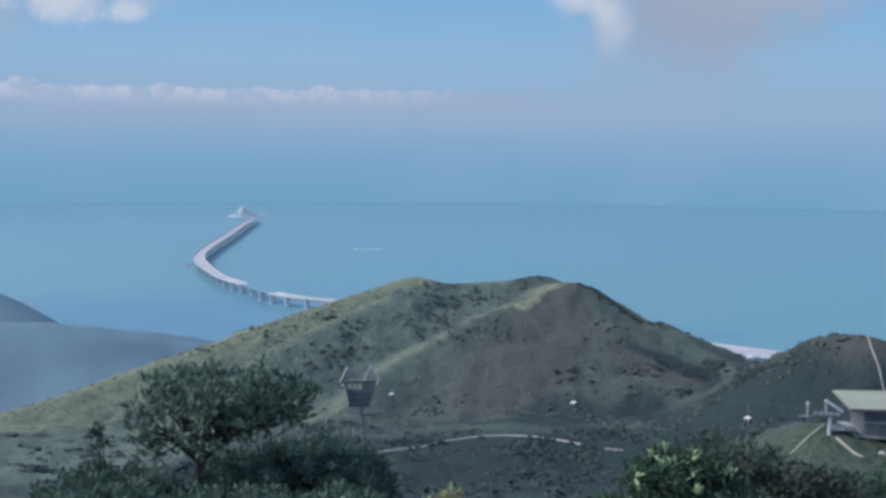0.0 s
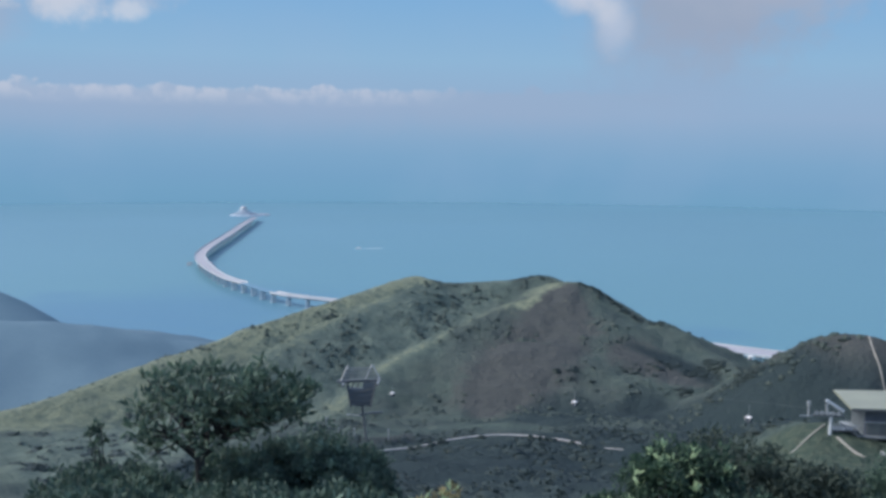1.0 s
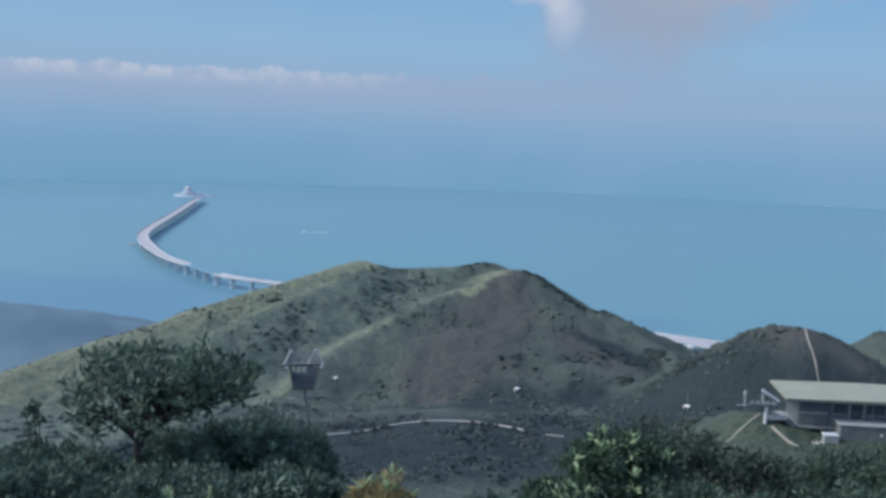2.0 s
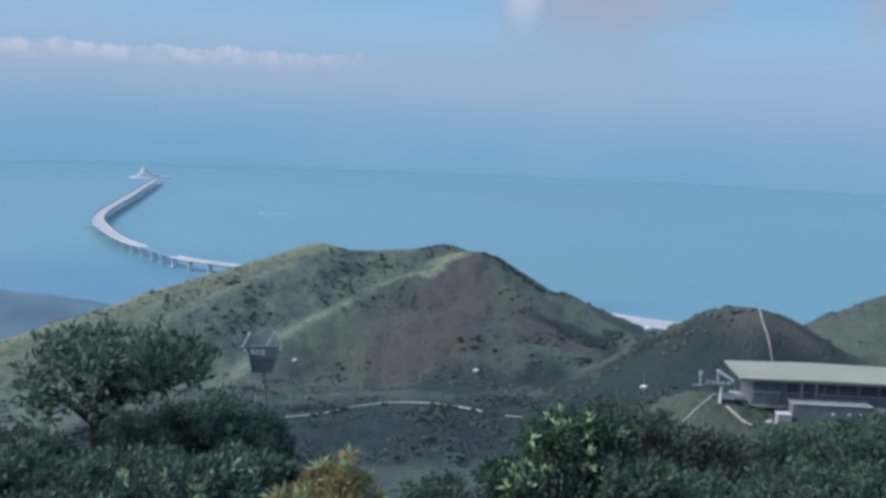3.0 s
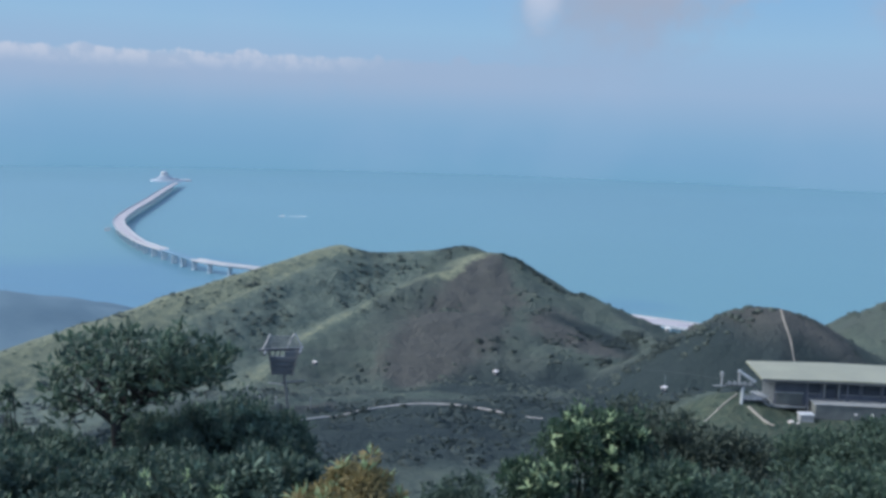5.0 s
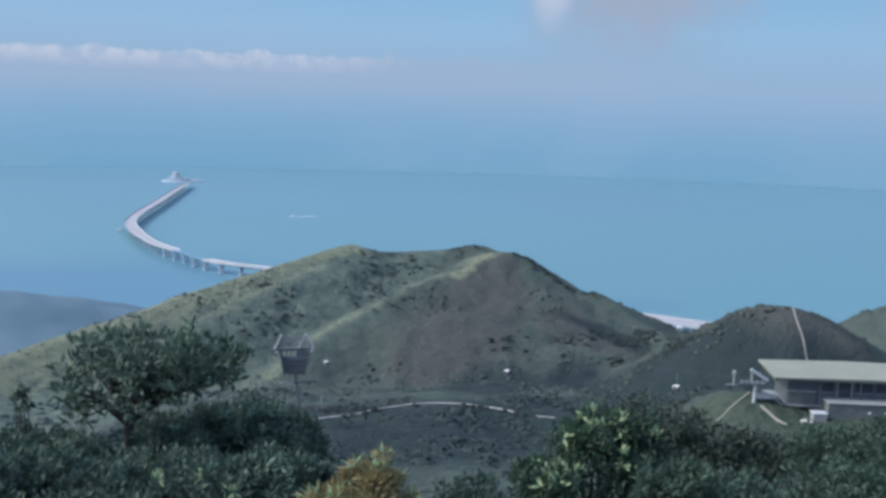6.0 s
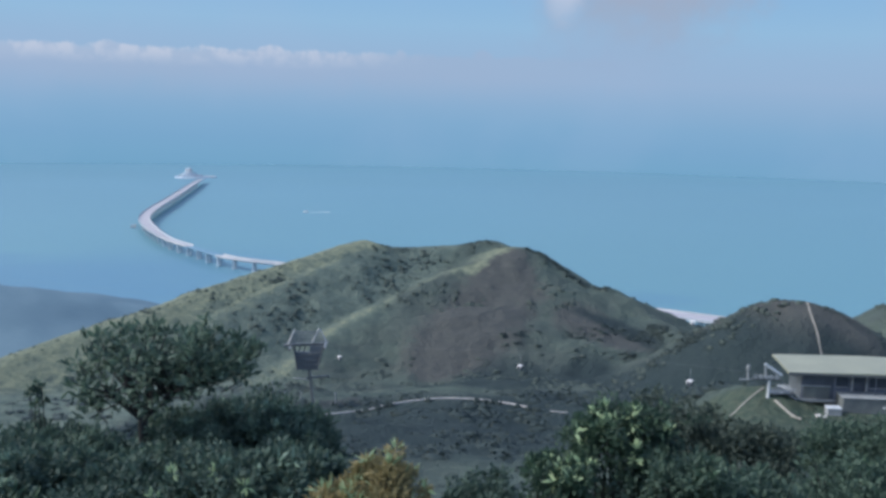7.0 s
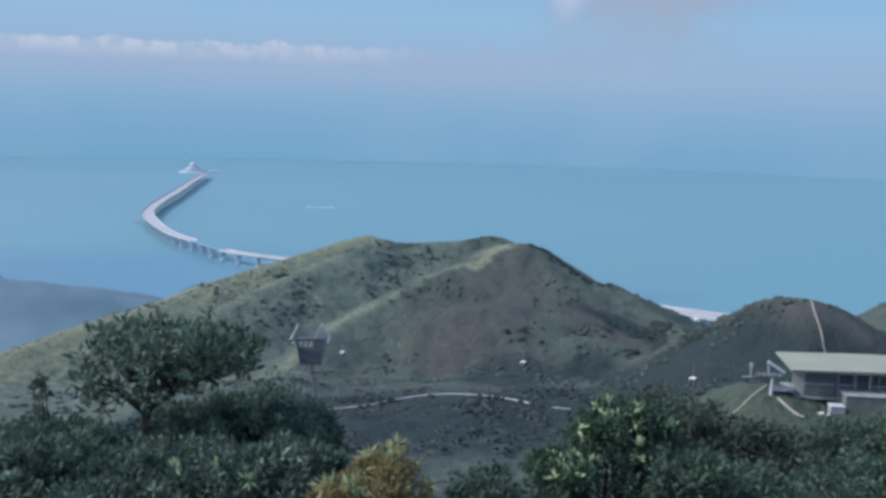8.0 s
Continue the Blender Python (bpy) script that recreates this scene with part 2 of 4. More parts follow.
M_TOWERSTEEL = plain("weathered grey steel", (0.15, 0.175, 0.20), (0.21, 0.24, 0.265), 0.8, 0.6, 0.1)
M_MAST = plain("dull blue-grey cladding", (0.085, 0.110, 0.136), (0.105, 0.132, 0.158), 0.5, 0.7)
M_WHITE = plain("white paint", (0.68, 0.69, 0.70), (0.80, 0.80, 0.80), 0.7, 0.5)
M_GLASS = plain("dark tinted glass", (0.042, 0.056, 0.084), (0.056, 0.072, 0.104), 0.5, 0.18, 0, 0.5)
M_BARK = plain("grey brown bark", (0.017, 0.020, 0.022), (0.032, 0.035, 0.036), 3.0, 0.95, bump=0.02)
# dull and dark leaf greens raised: haze lift put into the colour
M_LEAF = leaf_material("dull green leaf", (0.041, 0.075, 0.065), (0.104, 0.166, 0.122))
M_LEAF_DARK = leaf_material("dark green leaf", (0.038, 0.071, 0.062), (0.082, 0.136, 0.106))
M_LEAF_BRIGHT = leaf_material("fresh green leaf", (0.026, 0.053, 0.044), (0.062, 0.116, 0.072))
M_LEAF_PALE = leaf_material("grey green leaf", (0.10, 0.17, 0.14), (0.17, 0.26, 0.20))
M_TIP = leaf_material("pale young leaf", (0.19, 0.29, 0.16), (0.32, 0.43, 0.26))
M_LEAF_YELLOW = leaf_material("yellow brown leaf", (0.16, 0.15, 0.075), (0.33, 0.28, 0.14))
M_LEAF_GREEN = leaf_material("mid green leaf", (0.034, 0.067, 0.056), (0.092, 0.152, 0.110))
M_LEAF_OLIVE = leaf_material("olive brown leaf", (0.036, 0.060, 0.053), (0.078, 0.106, 0.084))
M_SCRUB = leaf_material("hill bush leaf", (0.022, 0.038, 0.040), (0.034, 0.053, 0.052), 0.15, 0.7)
M_SLOPE_SCRUB = leaf_material("slope bush leaf", (0.042, 0.064, 0.062), (0.072, 0.098, 0.088), 0.15, 0.7)
M_FOAM = plain("white foam", (0.72, 0.76, 0.78), (0.84, 0.86, 0.86), 0.1, 0.8)


# ---- mesh helpers ----
def mesh_object(name, verts, faces, material, parent=None, label="", smooth=False):
    me = bpy.data.meshes.new(name)
    me.from_pydata([tuple(v) for v in verts], [], [tuple(f) for f in faces])
    me.materials.append(material)
    if smooth:
        me.shade_smooth()
    me.update()
    ob = new(name, me)
    if parent:
        ob.parent = parent
    if label:
        tagged(ob, label)
    return ob


def part(name, bm, material, parent=None, label="", smooth=False):
    me = bpy.data.meshes.new(name)
    bmesh.ops.recalc_face_normals(bm, faces=bm.faces)
    bm.to_mesh(me)
    bm.free()
    me.materials.append(material)
    if smooth:
        me.shade_smooth()
    ob = new(name, me)
    if parent:
        ob.parent = parent
    if label:
        tagged(ob, label)
    return ob


def empty(name, m, label, category, group="", kind=""):
    ob = new(name)
    ob.matrix_basis = m
    return tagged(ob, label, category, group, kind)


def add_box(bm, lo, hi, bevel=0.0, m=None):
    lo, hi = Vector(lo), Vector(hi)
    size, mid = hi - lo, (lo + hi) / 2
    mat = Matrix.LocRotScale(mid, None, size)
    r = bmesh.ops.create_cube(bm, size=1.0, matrix=(m or Matrix()) @ mat)
    if bevel:
        edges = list({e for v in r["verts"] for e in v.link_edges})
        bmesh.ops.bevel(bm, geom=edges, offset=bevel, segments=1, affect="EDGES")
    return bm


def box(lo, hi, bevel=0.0, m=None):
    return add_box(bmesh.new(), lo, hi, bevel, m)


def add_rod(bm, a, b, r0, r1=None, sides=8):
    a, b = Vector(a), Vector(b)
    d = b - a
    q = d.to_track_quat("Z", "Y").to_matrix().to_4x4()
    bmesh.ops.create_cone(bm, cap_ends=True, segments=sides, radius1=r0, radius2=r0 if r1 is None else r1, depth=d.length,
                          matrix=Matrix.Translation((a + b) / 2) @ q)
    return bm


def rod(a, b, r0, r1=None, sides=8):
    return add_rod(bmesh.new(), a, b, r0, r1, sides)


def ribbon_tube(points, radii, sides=6):
    """Vertices and faces of a tube along points."""
    pts = [Vector(p) for p in points]
    vs, fs = [], []
    for i, (p, r) in enumerate(zip(pts, radii)):
        d = (pts[min(i + 1, len(pts) - 1)] - pts[max(i - 1, 0)]).normalized()
        q = d.to_track_quat("Z", "Y")
        for k in range(sides):
            a = 2 * math.pi * k / sides
            vs.append(p + q @ Vector((math.cos(a) * r, math.sin(a) * r, 0)))
    for i in range(len(pts) - 1):
        for k in range(sides):
            a, b = i * sides + k, i * sides + (k + 1) % sides
            fs.append((a, b, b + sides, a + sides))
    return vs, fs


# ---- the lie of the land ----
RIDGES = [  # crest line, side slope, roundness of the crest
    ([(-300, 300, 58), (-240, 345, 78), (-176, 392, 91.6), (-160, 410, 93.8), (-137, 450, 97.5), (-109, 498, 100.5), (-93, 522, 105), (-61, 557, 111.5), (-28, 589, 119), (-16, 600, 120.2), (-6, 605, 115.6),
      (16, 610, 115.3), (42, 614, 116.7), (56, 617, 119.1), (63, 617, 119.3), (69, 610, 117.6)], 0.55, 6.0),
    ([(66, 601, 116.6), (72, 598, 117.8), (78, 594, 118.5), (86, 590, 115.8), (95.4, 584, 109.8), (103, 578, 104.9), (113, 568, 99.2), (124.5, 562, 100.1), (132, 550, 96.2), (143, 531, 89.4), (152, 490, 87.0), (157, 476, 84.0)], 0.72, 7.0),
    ([(160, 478, 82), (159.0, 460, 94.5), (161.6, 440, 108.0), (163.3, 425, 117.6), (165.6, 412, 122.5), (174.4, 406, 122.9), (181.2, 404, 120.8), (186.7, 402, 117.6), (191, 398, 113.6), (203, 385, 104), (225, 360, 96)], 0.72, 9.0),
    ([(222, 520, 85), (241, 505, 94.8), (248, 480, 108), (258, 452, 122), (285, 430, 136), (340, 400, 140)], 0.7, 6.0),
    ([(72, 594, 116.6), (58, 584, 113.5), (40, 574, 108.8), (21, 556, 103.0), (-3, 536, 95.6), (-20, 518, 90.0), (-36, 498, 84.5), (-44, 470, 78)], 0.55, 4.5),
    ([(-16, 598, 119.5), (-28, 572, 113.2), (-50, 548, 107.6), (-70, 526, 102.2), (-84, 500, 96.5), (-96, 470, 90), (-102, 440, 84)], 0.6, 4.5),
    ([(22, 524, 90.5), (40, 526, 94.5), (58, 523, 94.8), (76, 514, 90.0), (92, 500, 84)], 0.5, 12.0),
    ([(80, 586, 114), (92, 556, 103), (100, 530, 93), (104, 505, 84)], 0.45, 9.0),
    ([(121, 561, 98), (118, 530, 90), (116, 495, 82)], 0.45, 8.0),
]
FOOTPATH = [(-40, 276, 111.5), (-23, 284, 110.4), (-7, 295, 108.9), (1.4, 300, 109.5), (14, 305, 109.7), (27, 304, 110.0), (38, 300, 109.7), (45.5, 294.5, 109.6), (60, 284, 111.4), (80, 270, 114)]
PROFILE = [(-400, 215), (-80, 204), (-3, 198.6), (1, 198.3), (6, 195.6), (16, 190.8), (40, 176), (100, 151), (200, 125.5), (250, 115), (285, 110.3), (305, 109.3), (320, 106), (400, 87), (480, 70), (540, 52), (600, 34), (700, 0), (860, -40), (1500, -60)]


def smooth_noise(px, py, cell, seed):
    """Value noise on arrays."""
    rng = np.random.RandomState(seed)
    table = rng.rand(64, 64)
    fx, fy = px / cell, py / cell
    ix, iy = np.floor(fx).astype(int), np.floor(fy).astype(int)
    tx, ty = fx - ix, fy - iy
    tx, ty = tx * tx * (3 - 2 * tx), ty * ty * (3 - 2 * ty)
    g = lambda a, b: table[a % 64, b % 64]
    return (g(ix, iy) * (1 - tx) + g(ix + 1, iy) * tx) * (1 - ty) + (g(ix, iy + 1) * (1 - tx) + g(ix + 1, iy + 1) * tx) * ty - 0.5


def land(px, py):
    """Height of the ground at arrays of x and y."""
    px, py = np.asarray(px, float), np.asarray(py, float)
    dist = py + 0.10 * np.abs(px)
    z = np.interp(dist, [p[0] for p in PROFILE], [p[1] for p in PROFILE])
    z -= np.clip((np.abs(px) - 160) / 200, 0, 2) ** 2 * 35 * np.clip(py / 300, 0, 1)
    z -= np.clip((-px - 90) / 100, 0, 1.5) * 45 * np.clip((py - 430) / 80, 0, 1)
    near = np.full(px.shape, 1e9)
    for pts, slope, rnd in RIDGES:
        best = np.full(px.shape, -1e9)
        for (ax, ay, az_), (bx, by, bz) in zip(pts, pts[1:]):
            dx, dy = bx - ax, by - ay
            u = np.clip(((px - ax) * dx + (py - ay) * dy) / (dx * dx + dy * dy), 0, 1)
            d = np.hypot(px - ax - u * dx, py - ay - u * dy)
            near = np.minimum(near, d)
            best = np.maximum(best, az_ + (bz - az_) * u - slope * (np.sqrt(d * d + rnd * rnd) - rnd))
        k = 3.0
        z = np.maximum(z, best) + k * np.log1p(np.exp(-np.abs(z - best) / k)) * np.clip(near / 15, 0, 1)
    # level ground round the station, falling off all round
    sx, sy = (px - 98) * 0.992 - (py - 184) * 0.127, (px - 98) * 0.127 + (py - 184) * 0.992
    edge = np.maximum(np.abs(sx) - 28, np.abs(sy + 3) - 16)
    w = np.clip(1 - edge / 28, 0, 1)
    w = w * w * (3 - 2 * w)
    z = z * (1 - w) + np.maximum(143.9, z) * w
    # a mound under the cable head, a shelf that carries the footpath
    z += 3.2 * np.clip(1 - np.hypot(px - 74.5, py - 190) / 10.0, 0, 1)
    pd, pz = np.full(px.shape, 1e9), np.zeros(px.shape)
    for (ax, ay, az_), (bx, by, bz) in zip(FOOTPATH, FOOTPATH[1:]):
        dx, dy = bx - ax, by - ay
        u = np.clip(((px - ax) * dx + (py - ay) * dy) / (dx * dx + dy * dy), 0, 1)
        d = np.hypot(px - ax - u * dx, py - ay - u * dy)
        pz = np.where(d < pd, az_ + (bz - az_) * u, pz)
        pd = np.minimum(pd, d)
    shelf = np.clip(1 - (pd - 3) / 22, 0, 1)
    shelf = shelf * shelf * (3 - 2 * shelf)
    z = z * (1 - shelf) + pz * shelf
    w = np.maximum(w, shelf)
    rough = np.clip(near / 30, 0.08, 1) * np.clip(py / 200, 0, 1) * (1 - w)
    z += rough * (smooth_noise(px, py, 55, 3) * 7 + (0.25 - np.abs(smooth_noise(px, py * 0.45, 20, 4))) * 6.5)
    z += np.clip(near / 12, 0.12, 1) * np.clip(py / 200, 0, 1) * (1 - w) * (smooth_noise(px, py, 9, 5) * 2.0 + smooth_noise(px, py, 5, 7) * 1.0)
    z += smooth_noise(px, py, 4, 6) * 0.35 * np.clip(py / 60, 0, 1) * (1 - w)
    return z


def land_at(x, y):
    return float(land(np.array([x]), np.array([y]))[0])


def grid_mesh(name, xs, ys, height, material):
    gx, gy = np.meshgrid(xs, ys)
    gz = height(gx, gy)
    verts = np.stack([gx, gy, gz], -1).reshape(-1, 3)
    w = len(xs)
    idx = np.arange((len(ys) - 1) * w).reshape(len(ys) - 1, w)[:, :-1].ravel()
    faces = np.stack([idx, idx + 1, idx + w + 1, idx + w], -1)
    return mesh_object(name, verts.tolist(), faces.tolist(), material, smooth=True)


def steps(*runs):
    out = [runs[0][0]]
    for a, b, s in runs:
        out += list(np.linspace(a, b, max(2, int(round((b - a) / s)) + 1))[1:])
    return np.array(out)


ground = grid_mesh("ground", steps((-700, -300, 20), (-300, 320, 2.2), (320, 800, 20)), steps((-400, -20, 15), (-20, 40, 1.2), (40, 200, 4), (200, 650, 2.2), (650, 900, 12)), land, M_GROUND)
tagged(ground, "green grassy hills with scrub, sunlit ridges and dim valley coloured in", "ground", kind="structure")



def reach_of(px, py, line):
    """Distance from points to a line in plan whose third number is its half width; 1 on the line, 0 from that width on."""
    best = np.zeros(px.shape)
    for (ax, ay, aw), (bx, by, bw) in zip(line, line[1:]):
        dx, dy = bx - ax, by - ay
        u = np.clip(((px - ax) * dx + (py - ay) * dy) / (dx * dx + dy * dy), 0, 1)
        best = np.maximum(best, 1 - np.hypot(px - ax - u * dx, py - ay - u * dy) / (aw + (bw - aw) * u))
    return best


def ground_cover(gx, gy):
    """How far each ground tone reaches, with sun and cloud shade put in."""
    wx, wy = gx + smooth_noise(gx, gy, 24, 31) * 16, gy + smooth_noise(gx, gy, 24, 32) * 16
    # dry: ridges and spurs lightened as sunlit, put into the ground colour
    dry = np.maximum.reduce([
        1.5 * reach_of(wx, wy, [(-14, 600, 12), (-34, 582, 14), (-58, 556, 17), (-84, 530, 24), (-112, 494, 36), (-142, 446, 50), (-185, 395, 64)]),
        0.8 * reach_of(wx, wy, [(-28, 572, 9), (-50, 548, 9), (-70, 526, 10)]),
        1.1 * reach_of(wx, wy, [(76, 595, 11), (56, 586, 11), (40, 575, 9)]),
        0.62 * reach_of(wx, wy, [(40, 575, 10), (19, 558, 9), (4, 546, 9)]),
        0.75 * reach_of(wx, wy, [(0, 542, 7), (-14, 528, 8), (-34, 506, 8), (-42, 492, 6)]),
        0.6 * reach_of(wx, wy, [(-40, 470, 16), (-70, 452, 16)]),
    ])
    # pale green grass, its colour lightened to lift the shaded hollow between the spurs
    meadow_lift = 1.5 * reach_of(wx, wy, [(30, 606, 18), (4, 580, 34), (-30, 540, 42), (-60, 500, 46), (-76, 460, 46), (-90, 430, 46), (-100, 380, 55), (-105, 330, 60), (-95, 280, 50)])
    russet = np.maximum.reduce([
        1.3 * reach_of(gx, gy, [(66, 580, 26), (62, 545, 38), (45, 515, 44), (30, 480, 40)]),
        1.4 * reach_of(gx, gy, [(150, 455, 24), (158, 430, 34), (174, 404, 40), (176, 370, 40)]),
        1.0 * reach_of(gx, gy, [(-30, 305, 12), (-22, 300, 14), (-8, 306, 10)]),
        1.0 * reach_of(gx, gy, [(100, 520, 30), (120, 500, 28)]),
    ])
    thicket = np.maximum.reduce([
        0.4 * reach_of(gx, gy, [(20, 600, 12), (2, 576, 18), (-30, 540, 22), (-60, 500, 22), (-76, 460, 20)]),
        1.6 * reach_of(gx, gy, [(-30, 300, 70), (30, 295, 85), (120, 290, 70)]),
        1.2 * reach_of(gx, gy, [(60, 440, 40), (130, 430, 30)]),
    ])
    # heath: scrubby folds, and valley floor darkened as under cloud shadow
    heath = np.maximum.reduce([
        1.5 * reach_of(wx, wy, [(-30, 240, 70), (30, 255, 75), (90, 300, 60), (125, 340, 55)]),
        1.2 * reach_of(wx, wy, [(48, 455, 24), (90, 440, 40), (125, 400, 45), (150, 350, 40)]),
        1.0 * reach_of(wx, wy, [(112, 520, 12), (135, 505, 14)]),
        0.8 * reach_of(wx, wy, [(5, 420, 40), (50, 425, 45), (95, 470, 25)]),
        0.9 * reach_of(wx, wy, [(170, 380, 20), (200, 370, 30)]),
    ])
    lawn = 1.6 * reach_of(gx, gy, [(66, 181, 22), (90, 178, 24), (112, 176, 20)])
    return {"sunlit_grass": dry, "meadow_lift": meadow_lift, "russet": russet, "thicket": thicket, "heath": heath, "lawn": lawn}


co = np.empty(len(ground.data.vertices) * 3)
ground.data.vertices.foreach_get("co", co)
for key, amount in ground_cover(co[0::3], co[1::3]).items():
    ground.data.attributes.new(key, "FLOAT", "POINT").data.foreach_set("value", np.clip(amount, 0, 1).astype(np.float32))

# the sea, out to the haze
rs = [0, 400, 700, 900, 1100, 1400, 1800, 2400, 3000, SEA_R]
sea_v, sea_f = [], []
for r in rs:
    for k in range(289):
        a = 2 * math.pi * k / 288
        sea_v.append((math.sin(a) * r, math.cos(a) * r, 0.0))
for i in range(len(rs) - 1):
    for k in range(288):
        a = i * 289 + k
        sea_f.append((a, a + 1, a + 290, a + 289))
sea = tagged(mesh_object("water", sea_v, sea_f, M_SEA), "calm blue sea with distance haze put into its colour", "sea", kind="structure")

# a wide shallow glowing bowl, painted with far sea, haze and sky
back_v, back_f = [], []
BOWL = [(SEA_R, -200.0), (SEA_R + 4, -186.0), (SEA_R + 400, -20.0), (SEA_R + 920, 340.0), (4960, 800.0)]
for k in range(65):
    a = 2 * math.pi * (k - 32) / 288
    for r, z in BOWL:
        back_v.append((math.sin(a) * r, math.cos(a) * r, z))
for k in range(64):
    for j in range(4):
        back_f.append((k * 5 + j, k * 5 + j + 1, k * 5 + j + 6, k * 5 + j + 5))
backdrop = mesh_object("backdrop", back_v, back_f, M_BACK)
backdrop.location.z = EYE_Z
tagged(backdrop, "glowing backdrop painted with hazy far sea, pale sky and low white cumulus clouds", "sky", kind="structure")


def hill_object(name, crest, slope, rnd, cell, label):
    """A far hill round a crest line, its foot under the sea."""
    xs = [p[0] for p in crest]
    ys = [p[1] for p in crest]
    reach = max(p[2] for p in crest) / slope + 30

    def height(px, py):
        best = np.full(px.shape, -1e9)
        for (ax, ay, az_), (bx, by, bz) in zip(crest, crest[1:]):
            dx, dy = bx - ax, by - ay
            u = np.clip(((px - ax) * dx + (py - ay) * dy) / (dx * dx + dy * dy), 0, 1)
            d = np.hypot(px - ax - u * dx, py - ay - u * dy)
            best = np.maximum(best, az_ + (bz - az_) * u - slope * (np.sqrt(d * d + rnd * rnd) - rnd) * (1 + 0.35 * smooth_noise(px, py, 60, 8)))
        return best + smooth_noise(px, py, 30, 9) * 1.8 + smooth_noise(px, py, 11, 10) * 1.0

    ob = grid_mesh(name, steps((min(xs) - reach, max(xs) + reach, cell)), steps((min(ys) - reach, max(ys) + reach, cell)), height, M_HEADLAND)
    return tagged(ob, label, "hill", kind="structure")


hill_object("headland", [(-460, 760, 60), (-380, 780, 58), (-319, 799, 54), (-295, 808, 50.8), (-271, 816, 41), (-206, 835, 31), (-150, 850, 24)], 0.32, 14, 6, "headland sloping down to the sea, tinted haze blue")
hill_object("headland_far", [(-640, 1000, 70), (-540, 1030, 60), (-480, 1050, 43), (-452, 1054, 24)], 0.6, 12, 7, "wooded far headland above a small bay, tinted haze blue")


# ---- the sea bridge and its island ----
def curve_points(ctrl, step):
    """Evenly spaced points of a smooth curve through ctrl."""
    pts = [Vector(p) for p in ctrl]
    pts = [pts[0] * 2 - pts[1]] + pts + [pts[-1] * 2 - pts[-2]]
    dense = []
    for a, b, c, d in zip(pts, pts[1:], pts[2:], pts[3:]):
        for k in range(24):
            t = k / 24
            dense.append(0.5 * ((2 * b) + (c - a) * t + (2 * a - 5 * b + 4 * c - d) * t * t + (3 * b - a - 3 * c + d) * t ** 3))
    dense.append(pts[-2])
    out, left = [dense[0]], step
    for p, q in zip(dense, dense[1:]):
        seg = (q - p).length
        while seg >= left:
            p = p + (q - p).normalized() * left
            out.append(p)
            seg -= left
            left = step
        left -= seg
    return out


BRIDGE = [(-476, 2540, 10), (-470, 2460, 12), (-456, 2279, 13), (-435, 2010, 13), (-424, 1838, 13), (-412, 1711, 13), (-399, 1635, 13), (-374, 1552, 13), (-336, 1453, 13), (-302, 1380, 13), (-277, 1342, 13), (-252, 1306, 13),
          (-211, 1243, 13), (-175, 1211, 13), (-130, 1184, 13), (60, 1060, 13), (249, 925, 13), (308, 884, 13), (420, 805, 13)]
bridge = empty("sea_bridge", Matrix(), "long pale curving sea bridge on concrete piers", "bridge")
line = curve_points(BRIDGE, 32.0)
